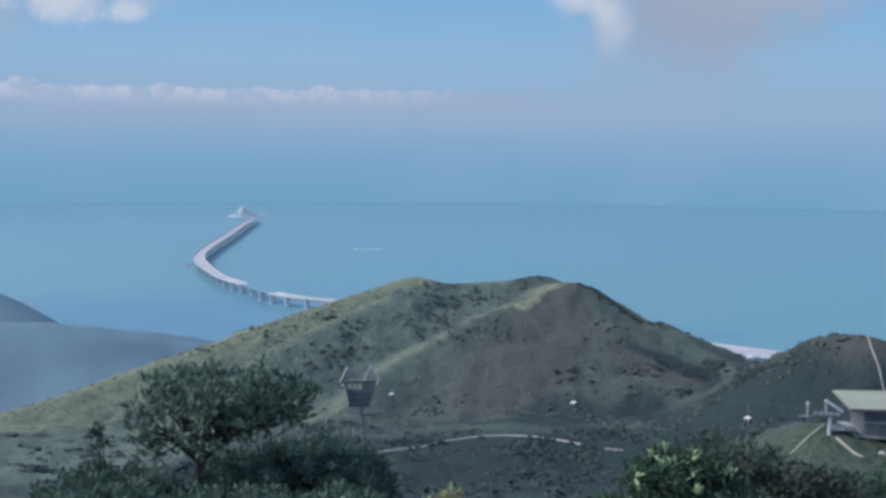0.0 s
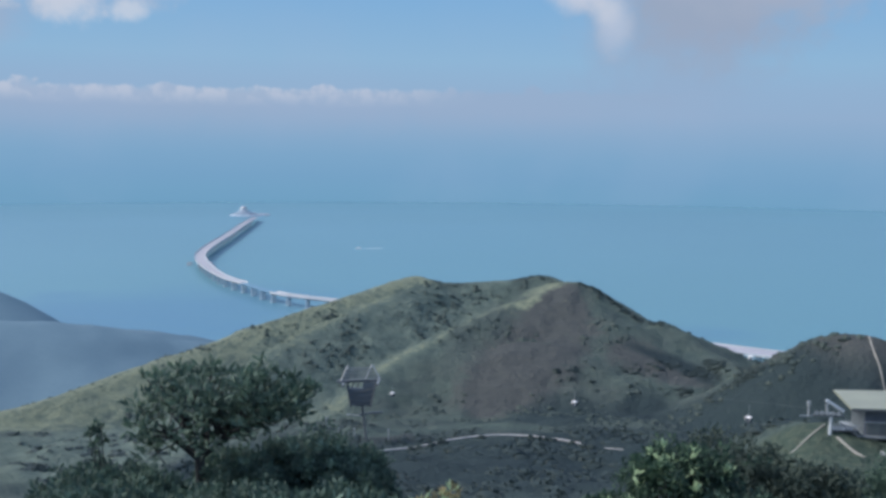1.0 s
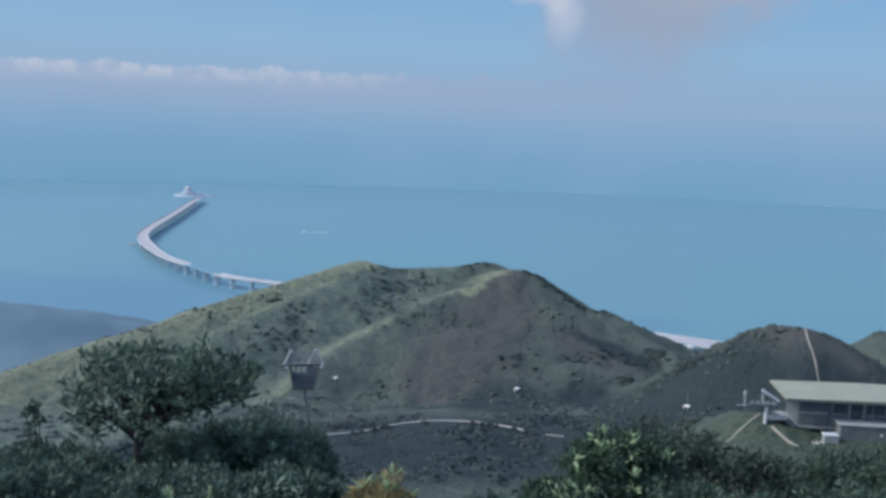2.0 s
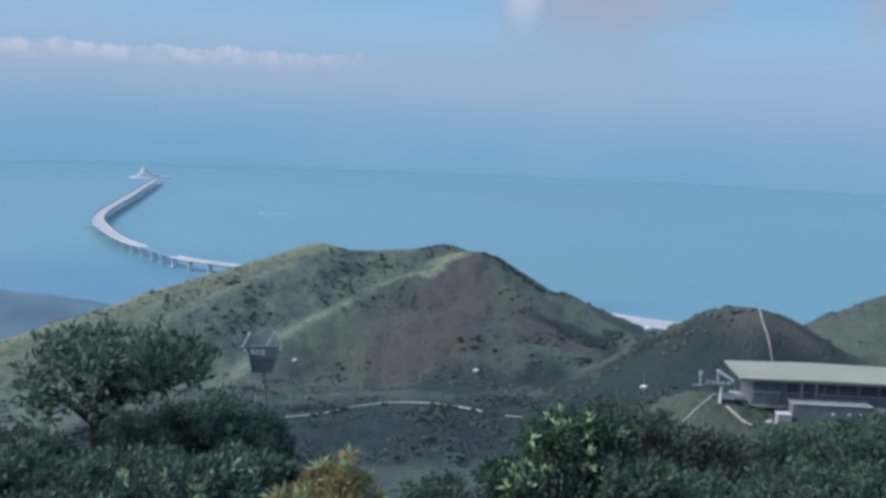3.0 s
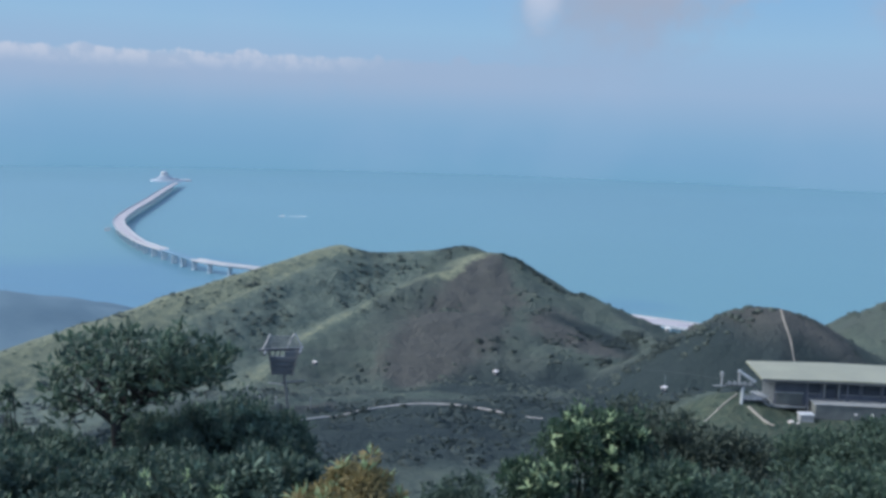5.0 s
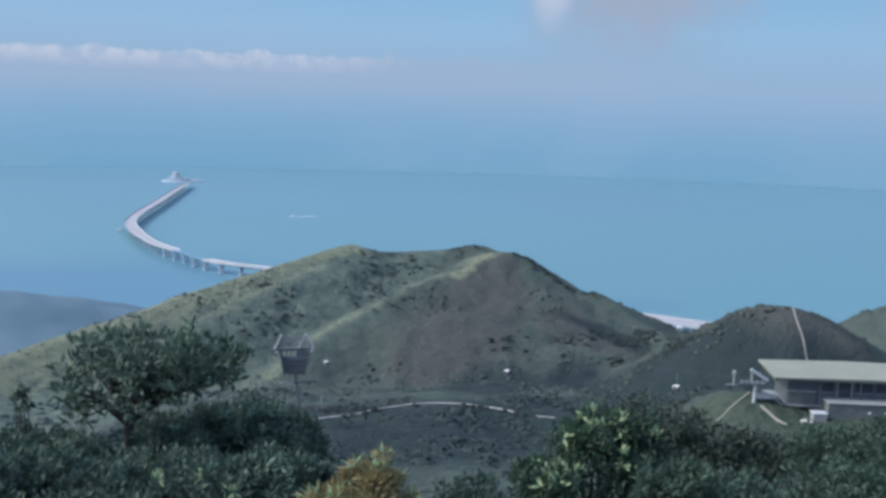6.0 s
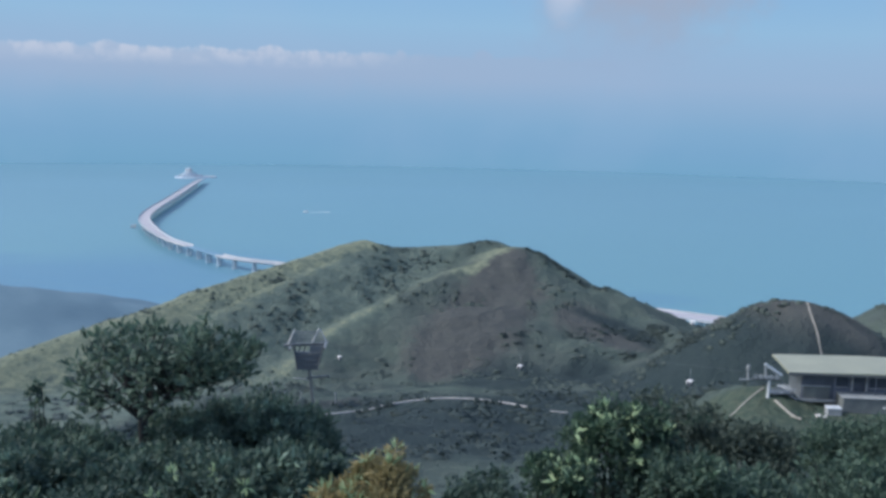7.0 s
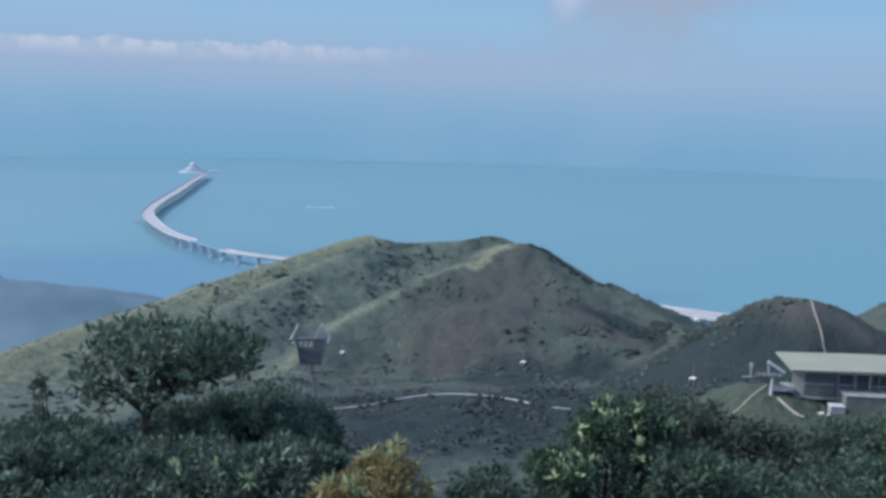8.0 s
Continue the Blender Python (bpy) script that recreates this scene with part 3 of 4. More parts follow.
for i, (p, q) in enumerate(zip(line, line[1:])):
    d = (q - p).normalized()
    side = Vector((d.y, -d.x, 0)).normalized()
    w = float(np.interp(p.y, [950, 1120, 1400, 1550, 1800, 2500], [15, 5.5, 6, 9, 9, 7.5]))
    # steel marks the stretch under cloud shadow; its shade is in the colour
    steel = -266 < p.x < -214
    # box girder with sloping webs, ends mitred to the bend
    d0 = (q - line[i - 1]).normalized() if i else d
    d1 = (line[i + 2] - p).normalized() if i + 2 < len(line) else d
    s0, s1 = Vector((d0.y, -d0.x, 0)).normalized(), Vector((d1.y, -d1.x, 0)).normalized()
    prof = [(-w, 0.0), (w, 0.0), (w, -0.7), (w * 0.45, -2.4), (-w * 0.45, -2.4), (-w, -0.7)]
    vs = [p + s0 * a + Vector((0, 0, b)) for a, b in prof] + [q + s1 * a + Vector((0, 0, b)) for a, b in prof]
    fs = [(k, (k + 1) % 6, (k + 1) % 6 + 6, k + 6) for k in range(6)] + [(5, 4, 3, 2, 1, 0), (6, 7, 8, 9, 10, 11)]
    girder = mesh_object("deck_span", vs, fs, M_SHADED_SPAN if steel else M_DECK, bridge, "blue-grey deck span with cloud shadow put into its colour" if steel else "")
    if not steel:
        for sgn in (-1, 1):
            vs = []
            for o, s in ((p, s0), (q, s1)):
                for a, b in ((w - 0.5, 0.003), (w, 0.003), (w, 1.5), (w - 0.5, 1.5)):
                    vs.append(o + s * a * sgn + Vector((0, 0, b)))
            mesh_object("parapet", vs, [(0, 1, 5, 4), (1, 2, 6, 5), (2, 3, 7, 6), (3, 0, 4, 7), (0, 3, 2, 1), (4, 5, 6, 7)], M_DECK, girder)
        vs = [o + s * a + Vector((0, 0, 0.006)) for o, s in ((p, s0), (q, s1)) for a in (-w + 1.6, w - 1.6)]
        mesh_object("carriageway", vs, [(0, 1, 3, 2)], M_ROAD, girder, "worn pinkish grey road surface")
    if p.y < 2440:
        bm = bmesh.new()
        m = Matrix.Translation((p.x, p.y, 0)) @ Matrix.Rotation(math.atan2(side.y, side.x), 4, "Z")
        h = p.z - 2.45
        add_box(bm, (-w * 0.62, -1.2, h - 1.8), (w * 0.62, 1.2, h), 0.3, m)
        for sgn in (-1, 1):
            add_box(bm, (sgn * w * 0.38 - 1.1, -1.0, 0.9), (sgn * w * 0.38 + 1.1, 1.0, h - 1.8), 0.2, m)
        add_box(bm, (-w * 0.6, -2.2, -4), (w * 0.6, 2.2, 1.0), 0.4, m)
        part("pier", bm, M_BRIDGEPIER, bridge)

# two mooring platforms beside the bend
for x, y in ((-417, 1640), (-411, 1612)):
    bm = box((x - 4.5, y - 2, 1.2), (x + 4.5, y + 2, 2.4), 0.3)
    for dx in (-3.5, 0, 3.5):
        add_rod(bm, (x + dx, y, -3), (x + dx, y, 1.25), 0.6)
    tagged(part("mooring_platform", bm, M_DECK), "pale concrete mooring platform beside the bridge", "platform", "platforms by the bridge")

island = empty("artificial_island", Matrix.Translation((-537, 2735, 0)), "pale artificial island with a white domed building", "island")


def tiers(name, rings, sides, material, parent, label=""):
    """A solid of stacked ellipses: centre x, y, half length, half width, height."""
    vs, fs = [], []
    for cx, cy, rx, ry, z in rings:
        for k in range(sides):
            a = 2 * math.pi * k / sides
            vs.append((cx + rx * math.cos(a), cy + ry * math.sin(a), z))
    for i in range(len(rings) - 1):
        for k in range(sides):
            a, b = i * sides + k, i * sides + (k + 1) % sides
            fs.append((a, b, b + sides, a + sides))
    fs.append(tuple(range(len(rings) * sides - sides, len(rings) * sides)))
    return mesh_object(name, vs, fs, material, parent, label)


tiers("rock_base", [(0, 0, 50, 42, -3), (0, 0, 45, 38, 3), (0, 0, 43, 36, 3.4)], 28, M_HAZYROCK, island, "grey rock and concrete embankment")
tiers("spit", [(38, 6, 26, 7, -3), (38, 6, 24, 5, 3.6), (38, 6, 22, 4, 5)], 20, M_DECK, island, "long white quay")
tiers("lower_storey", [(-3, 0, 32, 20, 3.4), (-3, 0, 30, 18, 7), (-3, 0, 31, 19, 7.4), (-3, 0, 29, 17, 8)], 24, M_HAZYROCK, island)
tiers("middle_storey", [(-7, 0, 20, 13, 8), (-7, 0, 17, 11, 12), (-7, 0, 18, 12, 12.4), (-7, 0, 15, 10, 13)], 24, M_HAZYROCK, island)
tiers("upper_storey", [(-9, 0, 11, 8, 13), (-9, 0, 10, 7, 17.5), (-9, 0, 10.6, 7.6, 17.8), (-9, 0, 9, 6.4, 18.2)], 20, M_PIER, island)
tiers("dome", [(-9, 0, 8.6, 6.2, 18.2), (-9, 0, 9.4, 6.8, 20.5), (-9, 0, 8.6, 6.2, 23), (-9, 0, 5.6, 4.2, 25), (-9, 0, 2.0, 1.4, 26)], 20, M_DECK, island, "rounded white roof")
for a in range(0, 360, 20):
    ca, sa = math.cos(radians(a)), math.sin(radians(a))
    part("window_band", box((-1.8, -0.15, 0), (1.8, 0.15, 2.4), 0.05, Matrix.Translation((-3 + 31.2 * ca, 19.2 * sa, 4.2)) @ Matrix.Rotation(math.atan2(35 * sa, 21 * ca) + math.pi / 2, 4, "Z")), M_GLASS, island)

# a boat with its wake
boat = empty("ferry", pose(-162, 1893, 0, 0, 0, 20) @ Matrix.Scale(0.6, 4), "small white ferry trailing a foamy wake", "boat")
hull = [(-9, -2.4, 0), (6, -2.4, 0), (10, 0, 0), (6, 2.4, 0), (-9, 2.4, 0), (-9, -2.9, 2.2), (6.5, -2.9, 2.2), (11.5, 0, 2.8), (6.5, 2.9, 2.2), (-9, 2.9, 2.2)]
mesh_object("hull", [(-x, y, z) for x, y, z in hull], [(0, 1, 6, 5), (1, 2, 7, 6), (2, 3, 8, 7), (3, 4, 9, 8), (4, 0, 5, 9), (5, 6, 7, 8, 9), (4, 3, 2, 1, 0)], M_WHITE, boat)
part("cabin", box((-4, -2.1, 2.2), (7, 2.1, 4.6), 0.3), M_WHITE, boat)
wv, wf = [], []
for k in range(25):
    u = k / 24
    x, wd = 8 + 70 * u, 2.5 + 3.5 * u + 1.2 * math.sin(k * 2.3)
    wv += [(x, -wd, 0.08), (x, wd * 0.7, 0.08)]
    if k:
        wf.append((2 * k - 2, 2 * k - 1, 2 * k + 1, 2 * k))
mesh_object("wake", wv, wf, M_FOAM, boat, "thin white foam streak")


# ---- paths on the hills ----
def drape(name, pts, width, material, label, kind="structure", gap=None, lift=0.12):
    line = curve_points(pts, 1.5)
    vs, fs = [], []
    for i, p in enumerate(line):
        d = (line[min(i + 1, len(line) - 1)] - line[max(i - 1, 0)])
        s = Vector((d.y, -d.x, 0)).normalized() * (width / 2) * (1 + 0.25 * noise.noise(p * 0.3))
        for o in (p - s, p + s):
            vs.append((o.x, o.y, land_at(o.x, o.y) + lift))
    n = len(vs)
    vs += [(x, y, z - 0.5) for x, y, z in vs]
    for i in range(len(line) - 1):
        a = 2 * i
        fs += [(a, a + 1, a + 3, a + 2), (a + n, a, a + 2, a + 2 + n), (a + 1, a + 1 + n, a + 3 + n, a + 3)]
    return tagged(mesh_object(name, vs, fs, material), label, "path", kind=kind)


drape("footpath", [(x, y, 0) for x, y, _ in FOOTPATH[1:7]] + [(43.5, 295.9, 0)], 0.36, M_PATH, "pale concrete footpath along the hillside", lift=0.35)
drape("footpath_end", [(48.5, 292.4, 0), (51, 290.5, 0), (53.5, 288.7, 0)], 0.26, M_PATH, "short stretch of pale footpath between bushes", lift=0.12)
drape("hill_trail", [(173.5, 405, 0), (171.5, 396, 0), (170.4, 386, 0), (168.9, 376, 0), (167.4, 366, 0), (167, 352, 0)], 0.5, M_TRAIL, "bare earth trail up the small hill", lift=0.3)
drape("mound_path", [(73.6, 189.4, 0), (70.6, 187.2, 0), (67.6, 185.0, 0), (64.0, 182.7, 0)], 0.24, M_TRAIL, "pale concrete steps down the grassy mound", lift=0.12)
drape("mound_path_lower", [(74.3, 184.9, 0), (75.4, 181.5, 0), (76.9, 177.2, 0)], 0.45, M_TRAIL, "worn earth track down the grassy mound", lift=0.2)


# ---- the cable car ----
tower = empty("cable_car_tower", Matrix.Translation((-23.6, 299, 107.8)), "grey steel cable car tower with a wide head frame", "tower")
part("footing", box((-2.2, -2.2, -3), (2.2, 2.2, 0.9), 0.15), M_CONCRETE, tower)
part("shaft", rod((0.6, 0, 0.8), (-1.0, 0, 13.2), 0.42, 0.34, 12), M_DARKSTEEL, tower, "dark tapered tube")
part("crossarm", box((-7.4, -0.5, 20.1), (4.9, 0.5, 20.8), 0.08, Matrix.Rotation(radians(-3), 4, "Y")), M_DARKSTEEL, tower, "thick dark crossarm")
# head frame: pale end struts, a top rail and a close screen of bars between them
for x0, x1 in ((-7.2, -5.1), (4.7, 2.3), (0.0, 2.2)):
    part("head_strut", rod((x0, -0.7, 20.8 + x0 * 0.05), (x1, 0, 25.4 if x1 > 0 else 25.0), 0.24), M_STEEL, tower, "pale inclined strut")
part("head_rail", rod((-5.2, 0, 24.4), (2.3, 0, 24.5), 0.09), M_TOWERSTEEL, tower)
part("lower_rail", rod((-7.2, -0.62, 20.75), (4.8, -0.62, 21.2), 0.12), M_STEEL, tower)
for k in range(19):
    x = -6.8 + k * 0.62
    top = float(np.interp(x, [-7.2, -5.1, 2.3, 4.7], [21.0, 24.4, 24.4, 21.2]))
    part("screen_bar", box((-0.13, -0.08, 20.8 + x * 0.05), (0.13, 0.08, top), 0.02, Matrix.Translation((x, -0.35, 0))), M_TOWERSTEEL, tower)
for z in (21.8, 22.8, 23.7):
    x0, x1 = np.interp(z, [20.9, 24.4], [-7.0, -5.2]), np.interp(z, [20.9, 24.4], [4.6, 2.3])
    part("screen_rail", rod((float(x0), -0.42, z), (float(x1), -0.42, z), 0.10, sides=6), M_TOWERSTEEL, tower)
for x in (-6.4, 4.0):
    wheel_set = part("sheave_train", box((x - 0.3, -3.2, 19.4 + x * 0.05), (x + 0.3, 3.2, 19.9 + x * 0.05), 0.08), M_DARKSTEEL, tower)
    for k in range(8):
        part("sheave", rod((x - 0.25, -2.8 + 0.8 * k, 20.1 + x * 0.05), (x + 0.25, -2.8 + 0.8 * k, 20.1 + x * 0.05), 0.32, sides=12), M_STEEL, wheel_set)
# the mast below the head: a tapering lattice box with clad panels behind the bracing
for x0, x1 in ((-5.4, -4.2), (3.4, 1.6)):
    for y0 in (-1.1, 1.1):
        part("mast_leg", rod((x0, y0, 20.0), (x1, y0, 12.6), 0.26, sides=8), M_DARKSTEEL, tower)
for k, (za, zb) in enumerate(((18.2, 16.4), (16.3, 14.6), (14.5, 12.8))):
    xa, xb = -5.0 + 0.28 * k, 2.9 - 0.42 * k
    part("cladding_panel", box((xa, -0.9, zb), (xb, 0.9, za), 0.05), M_MAST, tower, "blue-grey mast panel")
    for y0 in (-1.05, 1.05):
        part("mast_brace", rod((xa, y0, za), (xb, y0, zb), 0.13, sides=5), M_DARKSTEEL, tower)
        part("mast_brace", rod((xb, y0, za), (xa, y0, zb), 0.13, sides=5), M_DARKSTEEL, tower)
part("cladding_panel", box((-0.6, -0.9, 18.3), (3.0, 0.9, 20.0), 0.05), M_MAST, tower, "blue-grey mast panel")
for x in (-3.9, -2.4):
    part("sheave_bracket", rod((x, 0, 18.2), (x + 0.5, 0, 20.1), 0.2, sides=6), M_DARKSTEEL, tower)
part("lower_arm", box((-0.6, -0.35, 9.9), (6.4, 0.35, 10.4), 0.08, Matrix.Rotation(radians(-6), 4, "Y")), M_DARKSTEEL, tower)
part("lower_arm", rod((-0.3, 0, 9.6), (-5.6, 0, 10.0), 0.14), M_STEEL, tower)
part("ladder", box((0.95, -0.25, 1), (1.05, 0.25, 12), 0.02, Matrix.Rotation(radians(-7), 4, "Y")), M_STEEL, tower)
for x, y, h in ((-16.5, 299.5, 3.4), (-27.0, 300, 2.6), (-34.5, 292, 7.5), (-31.5, 297, 3.0)):
    z = land_at(x, y)
    post = empty("marker_post", Matrix.Translation((x, y, z)), "thin pale post beside the footpath", "post", "posts by the footpath")
    part("pole", rod((0, 0, -0.6), (0, 0, h), 0.18, 0.15, 6), M_STEEL, post)
    part("crosspiece", box((-0.25, -0.12, h - 0.05), (0.4, 0.12, h + 0.2), 0.03), M_STEEL, post)

ROPE = [(74.5, 187, 149.6), (62, 199.3, 148.6), (31.4, 234.8, 142.3), (-14.7, 288.2, 130.6), (-22, 297, 128.6), (-60, 340, 121), (-120, 408, 112)]
vs, fs = ribbon_tube(curve_points(ROPE, 6.0), [0.013] * 200, 4)
tagged(mesh_object("haul_rope", vs, fs, M_DARKSTEEL), "taut steel haul rope between tower and station", "cable")


def gondola(at, yaw):
    g = empty("gondola", Matrix.Translation(at) @ Matrix.Rotation(yaw, 4, "Z") @ Matrix.Scale(0.52, 4), "white-roofed gondola cabin hanging from the rope", "cable car", "gondolas on the rope")
    vs, fs = [], []
    prof = [(0.72, -1.9), (0.98, -1.3), (1.02, -0.7), (0.9, -0.1)]
    for r, z in prof:
        for k in range(12):
            a = 2 * math.pi * (k + 0.5) / 12
            c, s = math.cos(a), math.sin(a)
            e = (abs(c) ** 4 + abs(s) ** 4) ** -0.25
            vs.append((r * c * e, r * s * e, z))
    for i in range(3):
        for k in range(12):
            a, b = 12 * i + k, 12 * i + (k + 1) % 12
            fs.append((a, b, b + 12, a + 12))
    fs += [tuple(range(11, -1, -1)), tuple(range(36, 48))]
    body = mesh_object("cabin", vs, fs, M_GLASS, g, "dark glazed cabin")
    part("roof", box((-1.05, -1.05, -0.12), (1.05, 1.05, 0.16), 0.1), M_WHITE, g, "white roof cap")
    part("sill", box((-0.8, -0.8, -2.1), (0.8, 0.8, -1.88), 0.08), M_DARKSTEEL, g)
    for sx in (-1, 1):
        part("corner_post", box((sx * 0.98 - 0.1, -1.02, -1.2), (sx * 0.98 + 0.1, -0.82, -0.1), 0.03), M_WHITE, body)
    part("hanger", rod((0, 0, 0.1), (0, 0, 4.6), 0.05), M_STEEL, g)
    part("grip", box((-0.4, -0.12, 4.55), (0.4, 0.12, 4.75), 0.05), M_DARKSTEEL, g)


for x, y, z in ((62, 199.3, 145.3), (31.4, 234.8, 139.0), (-14.7, 288.2, 127.3)):
    gondola((x, y, z), radians(-49))


hut = empty("hut", Matrix.Translation((174, 561, land_at(174, 561) - 0.1)), "small white hut standing in the saddle", "hut")
part("wall", box((-1.1, -1.0, 0), (1.1, 1.0, 1.7), 0.03), M_WHITE, hut)
mesh_object("roof", [(-1.3, -1.2, 1.7), (1.3, -1.2, 1.7), (1.3, 1.2, 1.7), (-1.3, 1.2, 1.7), (-1.3, 0, 2.5), (1.3, 0, 2.5)], [(0, 1, 5, 4), (2, 3, 4, 5), (0, 4, 3), (1, 2, 5), (3, 2, 1, 0)], M_WHITE, hut)
part("door", box((-0.35, -1.04, 0.05), (0.35, -1.003, 1.4), 0.01), M_DARKSTEEL, hut)

# ---- the station ----
ST = Matrix.Translation((76.8, 185.15, 142.6)) @ Matrix.Rotation(math.atan2(-0.127, 0.992), 4, "Z")
station = empty("cable_car_station", ST, "low grey station building with a pale green metal roof", "building")
rv = [(0, 0, 8.45), (17, 0, 8.70), (44, 0, 8.45), (44, 12.9, 8.85), (17, 12.9, 9.18), (-0.1, 12.9, 8.85)]
rv = [(x, y, z - 0.35) for x, y, z in rv] + rv
roof = mesh_object("roof", rv, [(5, 4, 1, 0), (4, 3, 2, 1), (6, 7, 10, 11), (7, 8, 9, 10)] + [(k, (k + 1) % 6, (k + 1) % 6 + 6, k + 6) for k in range(6)], M_ROOF, station, "pale green sheet metal roof")
part("fascia", box((0.02, -0.12, 7.95), (43.98, -0.003, 8.42), 0.02), M_DARKSTEEL, roof)
part("front_wall", box((3.4, 3.0, 2.6), (43, 3.3, 8.12), 0.02), M_WALL, station, "blue-grey clad wall")
# darker than the other walls: shade put into the end wall's colour
part("end_wall", box((3.4, 3.303, 2.6), (3.7, 12.2, 8.12), 0.02), M_DARKSTEEL, station)
part("back_wall", box((3.703, 11.9, 2.6), (43, 12.2, 8.3), 0.02), M_WALL, station)
part("floor_slab", box((1.2, 2.2, 2.15), (43.5, 12.6, 2.597), 0.05), M_COPING, station, "thin concrete floor slab on short posts")
part("foundation", box((10.4, 3.0, 0.3), (43.3, 12.4, 2.147), 0.05), M_CONCRETE, station)
for x in (2.6, 5.4, 8.2):
    for y in (2.6, 7.4, 12.2):
        part("stilt", rod((x, y, -0.6), (x, y, 2.16), 0.16), M_CONCRETE, station)
part("lower_panel", box((3.7, 2.78, 2.7), (8.8, 2.995, 5.0), 0.05), M_CONCRETE, station, "paler lower panel")
part("rail_band", box((3.4, 2.6, 5.05), (8.9, 2.75, 5.35), 0.03), M_STEEL, station)
for x in (9.2, 16.8, 23.5, 30.5, 37.5):
    part("column", box((x - 0.1, 1.0, 0), (x + 0.1, 1.25, 8.14), 0.03), M_WALL, station)
for x0, x1 in ((9.9, 12.2), (16.4, 19.6), (20.4, 23.6), (24.4, 27.6), (28.4, 31.6), (32.4, 36)):
    win = part("window", box((x0, 2.93, 5.2), (x1, 2.997, 7.6), 0.01), M_GLASS, station)
    part("window_frame", box((x0 - 0.1, 2.88, 5.08), (x1 + 0.1, 2.992, 5.197), 0.01), M_STEEL, win)
door = part("doorway", box((13.1, 2.9, 4.43), (15.5, 2.997, 7.5), 0.01), M_GLASS, station, "dark open doorway")
for lo, hi in (((12.75, 2.7, 4.43), (13.08, 2.99, 7.8)), ((15.52, 2.7, 4.43), (15.85, 2.99, 7.8)), ((13.085, 2.7, 7.5), (15.515, 2.99, 7.8))):
    part("door_frame", box(lo, hi, 0.02), M_STEEL, door, "grey metal door frame")
terrace = part("terrace", box((10.0, -1.6, 0.4), (25.2, 2.6, 4.2), 0.08), M_CONCRETE, station, "stained concrete terrace")
part("coping", box((9.8, -1.85, 4.203), (25.4, 2.6, 4.36), 0.04), M_COPING, terrace)
for x in (17.5, 20.6, 22.8):
    part("vent", box((x, -1.68, 2.4), (x + 0.5, -1.602, 2.8), 0.01), M_WHITE, terrace)
part("side_terrace", box((25.203, -0.8, 0.4), (43, 2.6, 3.4), 0.06), M_CONCRETE, station)
part("brace", rod((-1.5, 1.5, 5.2), (2.2, 1.5, 2.6), 0.2), M_STEEL, station)
part("brace", rod((-2.2, 1.5, 3.4), (1.6, 1.5, 4.6), 0.14), M_STEEL, station)
part("landing", box((-3.0, 1.0, 3.6), (2.0, 4.5, 3.8), 0.03), M_DARKSTEEL, station)
part("landing_post", rod((-2.4, 1.4, 1.0), (-2.4, 1.4, 3.65), 0.14), M_DARKSTEEL, station)
part("landing_post", rod((0.8, 1.4, 0.0), (0.8, 1.4, 3.65), 0.14), M_DARKSTEEL, station)
part("landing_rail", rod((-3.0, 1.1, 4.9), (2.0, 1.1, 4.9), 0.06), M_STEEL, station)

head = empty("rope_pylon", ST @ Matrix.Translation((-3.6, 0.5, 0)), "pale steel post carrying the rope wheels", "pylon")
part("post", rod((0, 0, 1.2), (0.2, 0, 7.3), 0.34, 0.30, 12), M_PIER, head, "thick pale post")
part("wheel_beam", box((-3.2, -0.35, 6.6), (2.4, 0.35, 7.0), 0.05), M_DARKSTEEL, head)
part("inclined_arm", rod((-0.9, 0, 9.7), (2.4, 0, 7.6), 0.3), M_PIER, head, "pale inclined arm")
part("upright", rod((-0.6, 0, 6.8), (-0.7, 0, 9.0), 0.24), M_STEEL, head)
part("upright", rod((-4.0, 0, 6.4), (-4.0, 0, 9.4), 0.2), M_STEEL, head)
part("outer_beam", rod((-5.6, 0, 6.5), (0, 0, 6.8), 0.12), M_STEEL, head)
part("counterweight", box((-4.3, -0.3, 8.4), (-3.7, 0.3, 9.3), 0.1), M_STEEL, head)
for k in range(5):
    part("wheel", rod((-2.6 + k * 1.0, -0.5, 7.25), (-2.6 + k * 1.0, -0.36, 7.25), 0.42, sides=14), M_STEEL, head)
part("tie", rod((1.8, 0, 7.2), (4.2, 1.8, 5.0), 0.1), M_STEEL, head)

kiosk = empty("utility_box", ST @ Matrix.Translation((7.9, -2.9, 1.2)), "white utility cabinet on the grass before the station", "cabinet")
part("body", box((-1.3, -1, 0.0), (1.3, 1, 1.35), 0.06), M_COPING, kiosk)
part("lid", box((-1.4, -1.1, 1.353), (1.4, 1.1, 1.6), 0.06), M_PIER, kiosk, "pale lid")
slab = tagged(part("concrete_slab", box((4.2, -5.4, 1.0), (6.2, -4.2, 1.7), 0.08), M_PATH), "pale concrete slab lying in the grass", "slab")
slab.matrix_basis = ST


